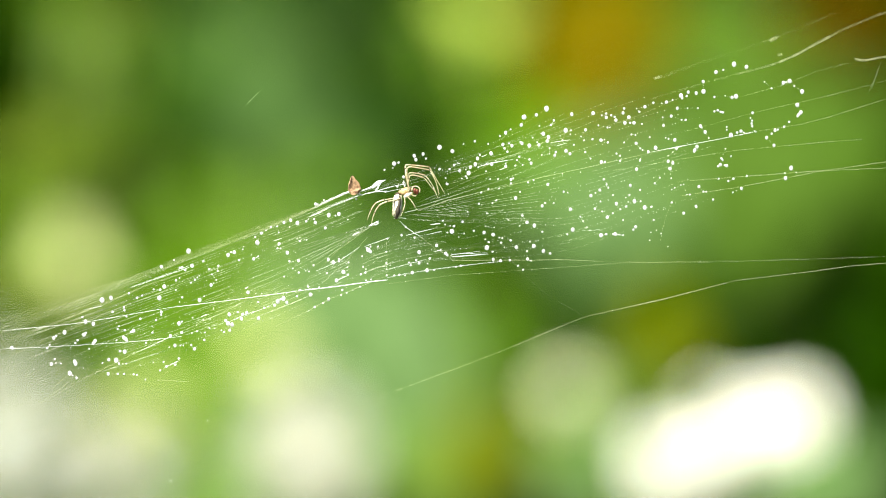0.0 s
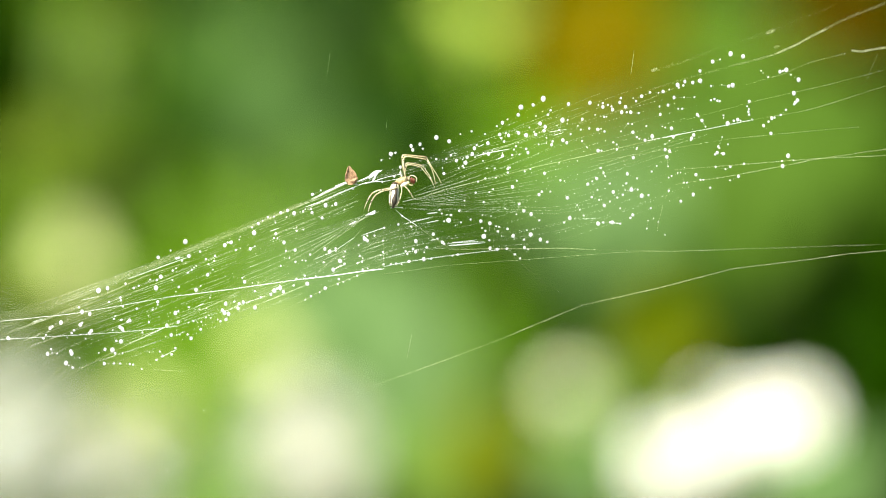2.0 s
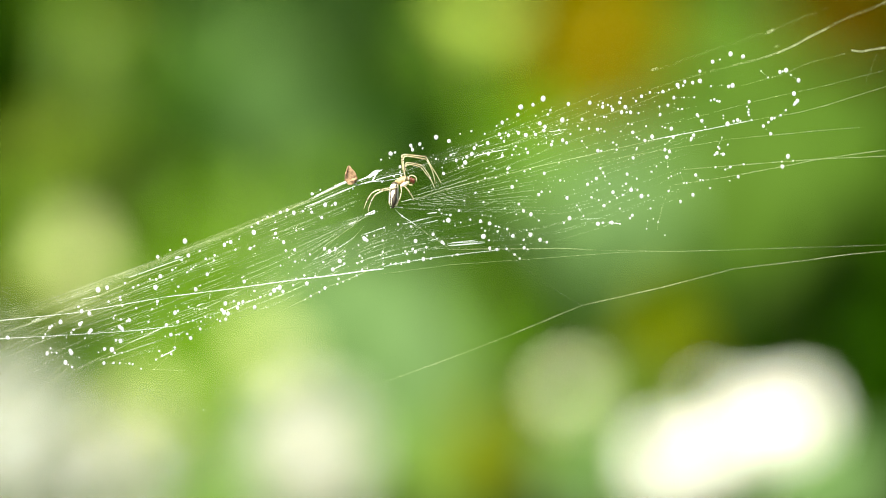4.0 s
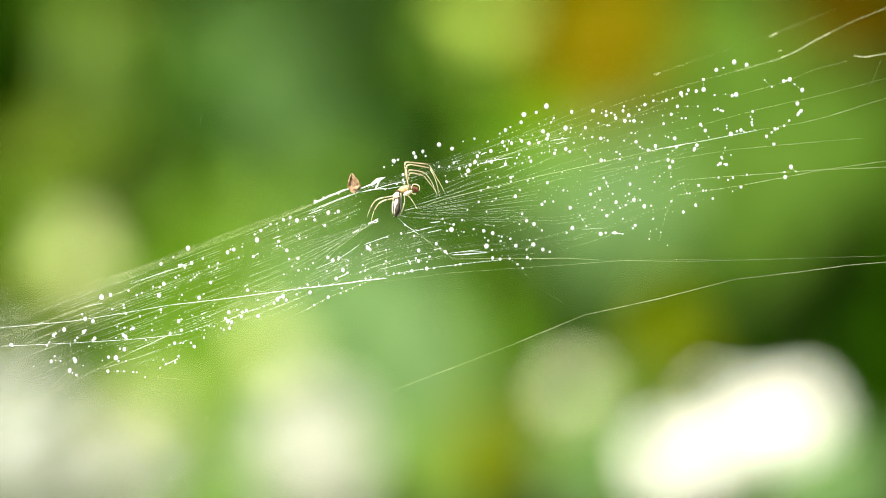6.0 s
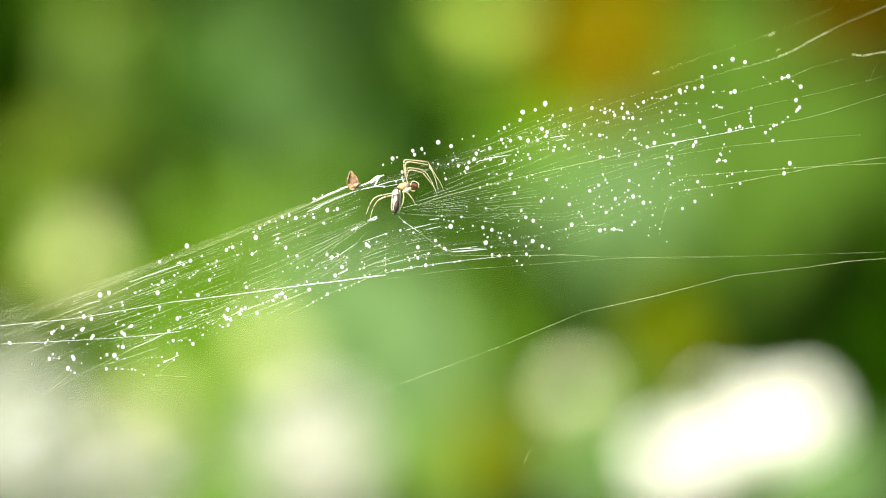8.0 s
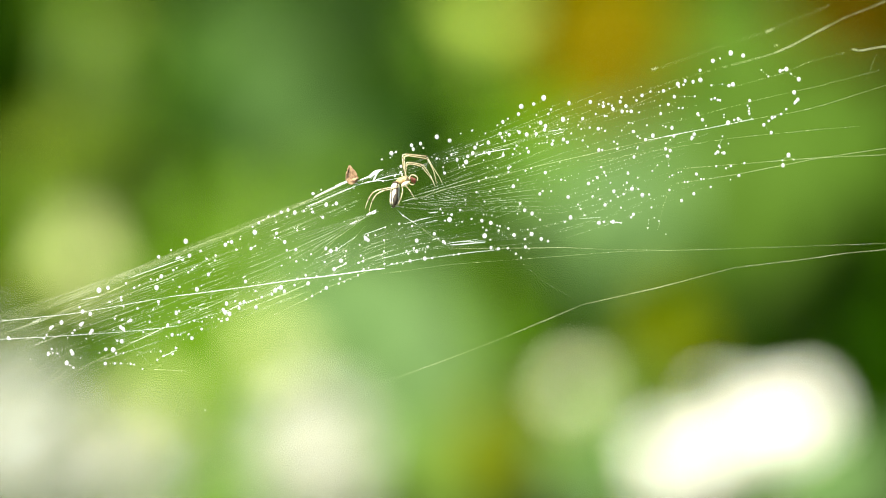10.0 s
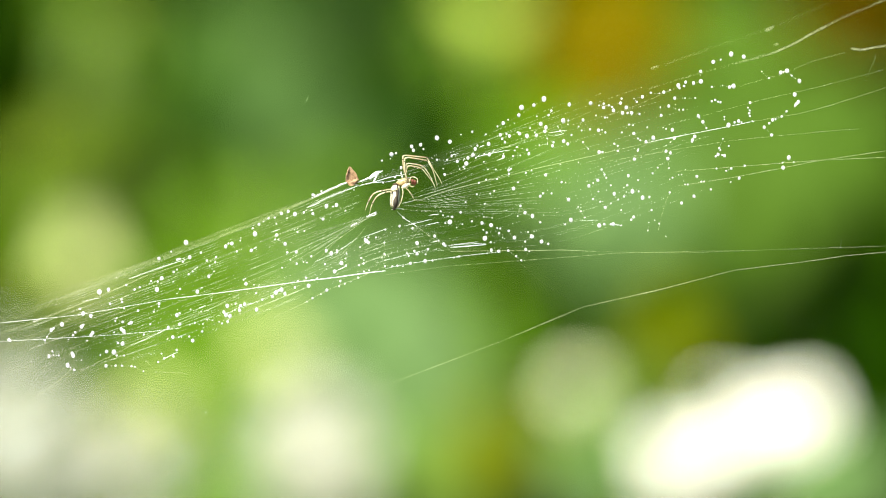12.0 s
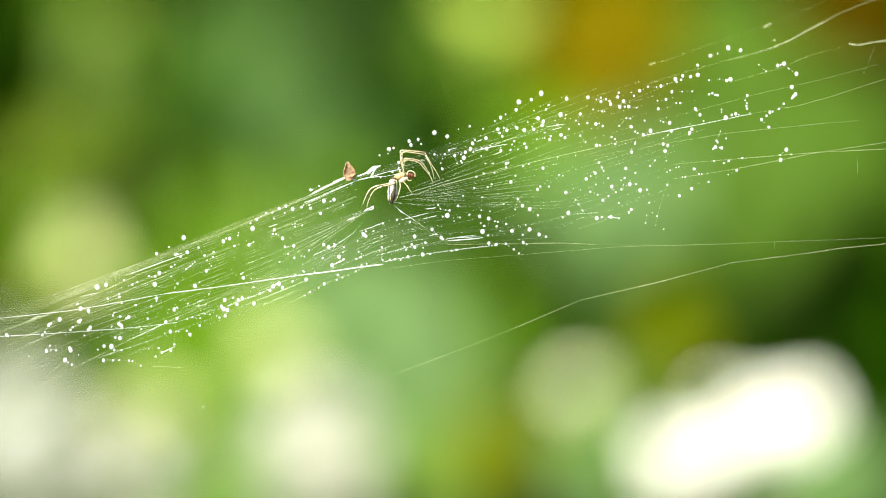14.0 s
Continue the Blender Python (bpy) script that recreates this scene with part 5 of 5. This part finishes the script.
def build_spider():
    spider = tagged(new("spider"), "small amber orb-weaver spider with a cream and black abdomen", "spider")
    tail, waist, brow = on_web(*(0.15, -1.35, -1)), on_web(*(0.5, 2.8, -1)), on_web(*(3.1, 3.7, -1))
    bm = bmesh.new()
    long_body(bm, tail, waist, 0.9 * MM, 0.86 * MM, 0.5, 0.17)
    abdomen = part("abdomen", bm, CREAM, spider, "cream abdomen with black and yellow stripes")
    # raised stripes along the abdomen
    for off, mat, name, r, lo, hi in ((0.22, BANDS, "dark_stripe", 0.4, 0.03, 0.5), (0.4, BANDS, "dark_stripe", 0.22, 0.2, 0.96), (-0.62, BANDS, "dark_stripe", 0.1, 0.05, 0.95),
                                      (0.97, BANDS, "dark_stripe", 0.05, 0.1, 0.9), (-0.97, BANDS, "dark_stripe", 0.05, 0.1, 0.95), (-0.2, SHELL, "amber_stripe", 0.04, 0.4, 0.95)):
        pts = []
        for k in range(9):
            t = lo + (hi - lo) * k / 8
            w = plump(t, 0.5, 0.17)
            c = tail.lerp(waist, t)
            x = off * 0.82 * w
            pts.append(c + Vector((x, -math.sqrt(max(0.02, w * w * 0.74 - x * x)), 0)) * MM)
        bm = bmesh.new()
        tube(bm, pts, [r * MM * (0.4 + 0.9 * math.sin(math.pi * (k + 0.5) / 9)) for k in range(9)], 6)
        part(name, bm, mat, abdomen)
    bm = bmesh.new()
    blob(bm, Matrix.Translation(tail) @ Matrix.Diagonal((0.3 * MM, 0.3 * MM, 0.35 * MM, 1)), 2)
    part("spinnerets", bm, BANDS, abdomen)
    bm = bmesh.new()
    long_body(bm, waist - Vector((0.2, 0, -0.1)) * MM, brow, 0.72 * MM, 0.7 * MM, 0.55)
    head = part("cephalothorax", bm, SHELL, spider, "smooth amber brown head and chest")
    bm = bmesh.new()
    blob(bm, Matrix.Translation(waist + Vector((0, 0, 0.05)) * MM) @ Matrix.Diagonal((0.62 * MM, 0.6 * MM, 0.34 * MM, 1)), 2)
    part("waist", bm, JOINT, spider)
    bm = bmesh.new()
    long_body(bm, on_web(*(1.4, 2.2, -1.5)), on_web(*(3.1, 3.1, -1.5)), 0.42 * MM, 0.4 * MM, 0.5)
    part("breastplate", bm, CREAM, head, "pale cream underside")
    for dx, dy, dz in ((0.1, -0.55, 0.2), (-0.2, -0.6, 0.25), (0.2, 0.35, 0.25), (0.35, -0.35, 0.05)):
        bm = bmesh.new()
        blob(bm, Matrix.Translation(brow + Vector((dx, dy, dz)) * MM) @ Matrix.Diagonal((0.11 * MM,) * 3 + (1,)), 2)
        part("eye", bm, BLACK, head)
    for dx, dz in ((-0.2, 0.05), (0.2, -0.1)):
        bm = bmesh.new()
        top = on_web(*(3.5, 3.7, -2.1)) + Vector((dx, 0, dz)) * MM
        tube(bm, smooth_path([top, top + Vector((0.16, -0.1, -0.4)) * MM, top + Vector((0.05, 0, -0.95)) * MM], 4),
             [0.2 * MM, 0.27 * MM, 0.31 * MM, 0.33 * MM, 0.32 * MM, 0.28 * MM, 0.22 * MM, 0.15 * MM, 0.07 * MM], 8)
        part("fang", bm, REDFANG, head, "glossy red-brown fang")
    for line in ([(2.9, 3.4, -2), (3.1, 4.1, -2), (3.7, 4.2, -2), (4.3, 3.8, -2), (4.3, 3.1, -2)], [(2.7, 2.9, -1.8), (3.2, 2.5, -1.8), (3.7, 2.5, -1.8)]):
        path = smooth_path([on_web(*p) for p in line], 3)
        bm = bmesh.new()
        tube(bm, path, [0.11 * MM * (1 - 0.4 * k / len(path)) for k in range(len(path))], 6)
        part("pedipalp", bm, LEGS, head)
    # two long pairs arching forward, a short pair, and a rear pair
    build_leg(spider, [(2.6, 3.5, 0), (1.9, 5.5, 0), (1.7, 7.4, 0)], (1.8, 8.0, 0), [(2.4, 8.1, 0), (4.4, 7.9, 0), (6.0, 7.7, 0)], [(7.2, 5.6, 0), (8.1, 4.1, 0), (8.7, 2.9, 0)])
    build_leg(spider, [(2.5, 3.4, -2), (2.1, 5.2, -2), (2.0, 6.9, -2)], (2.1, 7.5, -2), [(2.7, 7.7, -2), (4.6, 7.4, -2), (6.1, 7.1, -2)], [(7.0, 5.4, -2), (7.5, 3.8, -2), (7.7, 2.6, -2)])
    build_leg(spider, [(2.4, 3.2, 1), (2.1, 4.8, 1), (2.2, 6.0, 1)], (2.4, 6.6, 1), [(2.9, 6.7, 1), (4.2, 6.5, 1), (5.3, 6.2, 1)], [(6.4, 4.7, 1), (7.1, 3.2, 1), (7.5, 2.2, 1)], 0.9)
    build_leg(spider, [(2.3, 3.1, -2), (2.2, 4.5, -2), (2.4, 5.6, -2)], (2.6, 6.1, -2), [(3.1, 6.2, -2), (4.2, 6.0, -2), (5.1, 5.7, -2)], [(6.2, 4.3, -2), (6.8, 3.5, -2), (7.2, 2.9, -2)], 0.9)
    build_leg(spider, [(2.1, 2.4, -2), (2.5, 2.0, -2), (2.8, 1.7, -2)], (2.9, 1.5, -2), [(3.0, 1.4, -2), (3.3, 0.9, -2)], [(3.6, 0.4, -2), (3.9, -0.1, -2)], 0.7)
    build_leg(spider, [(1.6, 2.3, -2.5), (1.7, 1.6, -2.5), (1.7, 1.0, -2.5)], (1.6, 0.8, -2.5), [(1.6, 0.6, -2.5), (1.3, -0.3, -2.5)], [(1.1, -0.8, -2.5), (0.9, -1.3, -2.5)], 0.7)
    build_leg(spider, [(1.0, 2.3, 0), (-0.4, 2.1, 0), (-2.0, 1.8, 0)], (-2.8, 1.6, 0), [(-3.6, 1.2, 0), (-4.1, 0.5, 0), (-4.4, -0.1, 0)], [(-4.7, -0.8, 0), (-5.0, -1.7, 0)], 0.95)
    build_leg(spider, [(0.9, 2.1, -2), (-0.3, 1.7, -2), (-1.4, 1.5, -2)], (-2.2, 1.2, -2), [(-2.9, 0.8, -2), (-3.4, 0.1, -2), (-3.7, -0.5, -2)], [(-4.0, -1.4, -2), (-4.2, -2.3, -2)], 0.95)
    return spider


def build_scrap():
    """A dry crumb of leaf caught in the silk."""
    bm = bmesh.new()
    foot, tip = on_web(*(-7.2, 2.9, -0.6)), on_web(*(-7.7, 6.1, -0.6))
    n = 12
    loops = []
    for i in range(7):
        t = i / 6
        c = foot.lerp(tip, t)
        w = (0.85, 1.1, 1.2, 1.05, 0.75, 0.5, 0.2)[i] * MM
        ring = []
        for k in range(n):
            a = k * math.tau / n
            # curled inwards on the open side, lifted to one shoulder
            deep = 0.65 if math.sin(a) > -0.5 or i < 2 else -0.3
            v = Vector((math.cos(a) * w, math.sin(a) * w * deep, (0.25 * math.cos(2 * a) + 0.2 * math.cos(a)) * w * (1 - t)))
            ring.append(bm.verts.new(c + v * (1 + 0.6 * noise.noise(Vector((k * 2.3, i * 1.9, 3.0))))))
        loops.append(ring)
    for a, b in zip(loops, loops[1:]):
        for k in range(n):
            bm.faces.new((a[k], a[(k + 1) % n], b[(k + 1) % n], b[k]))
    bm.faces.new(loops[0][::-1])
    bm.faces.new(loops[-1])
    return tagged(part("leaf_scrap", bm, SCRAP, None, smooth=False), "dry brown crumb of leaf caught in the silk", "leaf scrap")


# ---- rain ----
def rain_fall(t, x, z, lean, length, width=1.0, y=0.0):
    """A drop, drawn out along its fall, that passes x, z at the time t."""
    bm = bmesh.new()
    steps = 8
    pts = [Vector((0, 0, (k / steps - 0.5) * length)) * MM for k in range(steps + 1)]
    tube(bm, pts, [width * (0.006 + 0.028 * math.sin(math.pi * (k + 0.3) / (steps + 0.6))) * MM for k in range(steps + 1)], 6)
    ob = tagged(part("raindrop", bm, RAIN), "thin streak of a falling raindrop", "raindrop", "rain falling past the web")
    d = Vector((math.sin(radians(lean)), 0, math.cos(radians(lean))))
    steps = [(t + k / 30, -0.17 * k) for k in (-2, -1, 0, 1, 2) if 0 <= t + k / 30 <= 14]
    if t > 0.1:
        steps.insert(0, (0.0, 2.2))
    if t < 13.9:
        steps.append((14.0, -1.0))
    walk(ob, [(s, pose(x + d.x * up, y, z + d.z * up, 0, lean, 0)) for s, up in steps])


def drifting_drop(radius, y, *rows):
    """A fat drop behind the web that falls through the given times and places (t, x, z)."""
    bm = bmesh.new()
    blob(bm, Matrix.Diagonal((radius * MM, radius * MM, radius * 1.1 * MM, 1)), 2)
    ob = tagged(part("raindrop", bm, DEW), "blurred fat raindrop falling behind the web", "raindrop", "rain falling past the web")
    walk(ob, [(t, pose(x, y, z)) for t, x, z in rows])


WEB_SWAY = [
    (0, pose(-0.00843, 0.00000, 1.20693, -0.00, 0.00, -0.00)),
    (0.5, pose(-0.00832, -0.00062, 1.20698, 1.35, 0.01, 0.47)),
    (1, pose(-0.00874, -0.00096, 1.20802, 1.96, 0.04, 0.82)),
    (1.5, pose(-0.00890, -0.00079, 1.20853, -1.94, 0.01, 0.10)),
    (2, pose(-0.00906, -0.00048, 1.20877, -2.73, -0.14, -0.50)),
    (2.5, pose(-0.00913, -0.00003, 1.20869, -6.57, -0.33, -1.79)),
    (3, pose(-0.00926, -0.00034, 1.20884, -6.01, -0.27, -1.52)),
    (5.5, pose(-0.00968, -0.00062, 1.20803, 2.44, 0.08, 0.98)),
    (6, pose(-0.00947, -0.00014, 1.20722, 2.06, 0.10, 0.37)),
    (6.5, pose(-0.00961, -0.00026, 1.20753, 2.45, 0.11, 1.26)),
    (7, pose(-0.00978, 0.00002, 1.20767, -1.41, 0.05, -0.32)),
    (7.5, pose(-0.00973, -0.00037, 1.20753, -0.78, 0.08, 0.66)),
    (8, pose(-0.00983, -0.00049, 1.20763, 0.16, 0.03, 0.72)),
    (10.5, pose(-0.01041, -0.00061, 1.20870, -2.67, -0.21, 0.25)),
    (11, pose(-0.01056, -0.00076, 1.20860, -0.30, -0.17, 0.91)),
    (11.5, pose(-0.01040, -0.00095, 1.20826, 0.78, -0.17, 1.52)),
    (12, pose(-0.01037, -0.00059, 1.20823, 0.17, -0.18, 0.81)),
    (12.5, pose(-0.01056, -0.00046, 1.20837, -1.34, -0.18, 0.62)),
    (13, pose(-0.01059, -0.00044, 1.20849, -1.93, -0.21, 0.44)),
    (13.5, pose(-0.01069, -0.00090, 1.20878, -1.04, -0.20, 0.36)),
    (14, pose(-0.01094, -0.00064, 1.20919, -2.40, -0.37, 0.17)),
]


def motions():
    for ob in (spider_web, spider, leaf_scrap):
        walk(ob, WEB_SWAY)
    drifting_drop(0.45, 0.12, (0, 0.3, 1.9), (6.3, 0.05, 1.5), (6.4, 0.01, 1.34), (6.5, -0.0279, 1.2245), (6.6, -0.08, 1.09), (14, -0.4, 0.8))
    drifting_drop(0.36, 0.06, (0, 0.4, 1.9), (11.3, 0.03, 1.279), (11.4, 0.011, 1.2617), (11.5, -0.0047, 1.2447), (11.6, -0.0206, 1.228), (11.7, -0.0366, 1.211),
                  (11.9, -0.12, 1.11), (14, -0.5, 0.8))
    rain_fall(0, -0.0337, 1.2269, 45.0, 3.8)
    rain_fall(0, 0.0770, 1.2309, 18.8, 5.3, 0.45)
    rain_fall(1, 0.0168, 1.2317, 20.2, 8.1)
    rain_fall(1, 0.0341, 1.1916, 25.2, 5.7)
    rain_fall(1, -0.0305, 1.2080, 29.1, 2.1, 0.38)
    rain_fall(1.5, -0.0457, 1.2153, 25.9, 3.7)
    rain_fall(1.5, -0.0187, 1.2171, 20.2, 4.1)
    rain_fall(1.5, 0.0110, 1.2255, 3.1, 3.7)
    rain_fall(2, 0.0336, 1.2332, 7.8, 4.5)
    rain_fall(2, -0.0060, 1.1829, 11.3, 5.1)
    rain_fall(2, -0.0205, 1.2322, 7.6, 6.1, 0.38)
    rain_fall(2, -0.0101, 1.2219, 4.6, 2.5, 0.38)
    rain_fall(2.5, 0.0101, 1.1885, 3.3, 5.2, 0.38)
    rain_fall(3.7, 0.0027, 1.1860, 11.3, 4.1, 0.6)
    rain_fall(4.2, -0.0297, 1.2302, 14.0, 4.1)
    rain_fall(4.8, 0.0585, 1.1935, 9.1, 5.1, 0.52)
    rain_fall(5.5, -0.0588, 1.2187, 19.4, 3.9, 0.38)
    rain_fall(6, -0.0440, 1.2230, 12.8, 2.3, 0.45)
    rain_fall(7, -0.0397, 1.2239, 16.9, 3.5, 0.38)
    rain_fall(7, 0.0598, 1.1860, 16.5, 2.8, 0.68)
    rain_fall(8, 0.0138, 1.1631, 25.7, 3.0)
    rain_fall(8.8, -0.0507, 1.2193, 14.0, 3.3, 0.52)
    rain_fall(9.3, 0.0394, 1.1898, 14.0, 4.1)
    rain_fall(10.5, 0.0504, 1.1855, 11.3, 4.6, 0.68)
    rain_fall(10.5, -0.0738, 1.2392, 7.3, 5.6, 0.38)
    rain_fall(11.5, -0.0256, 1.2045, 6.5, 3.5, 0.45)
    rain_fall(11.5, 0.0442, 1.2384, 11.3, 2.0, 0.52)
    rain_fall(12, -0.0257, 1.2263, 19.7, 1.5)
    rain_fall(12, 0.0691, 1.2005, 9.1, 2.5, 0.45)
    rain_fall(12.5, 0.0750, 1.1763, 16.3, 6.8)
    rain_fall(13, 0.0319, 1.1844, 15.9, 2.9)
    rain_fall(13, 0.0727, 1.2372, 7.1, 3.2, 0.52)
    rain_fall(13.5, -0.0101, 1.2306, 21.3, 1.9)
    rain_fall(13.5, -0.0406, 1.1649, 20.6, 3.4, 0.52)
    rain_fall(13.5, 0.0747, 1.1803, 6.5, 3.5, 0.45)
    rain_fall(14, -0.0231, 1.1815, 4.3, 4.0, 0.52)
    rain_fall(14, 0.0719, 1.2140, 2.7, 4.3, 0.45)
    rain_fall(14, 0.0572, 1.2003, 3.6, 1.6, 0.38)


spider_web = build_web()
spider = build_spider()
leaf_scrap = build_scrap()
motions()
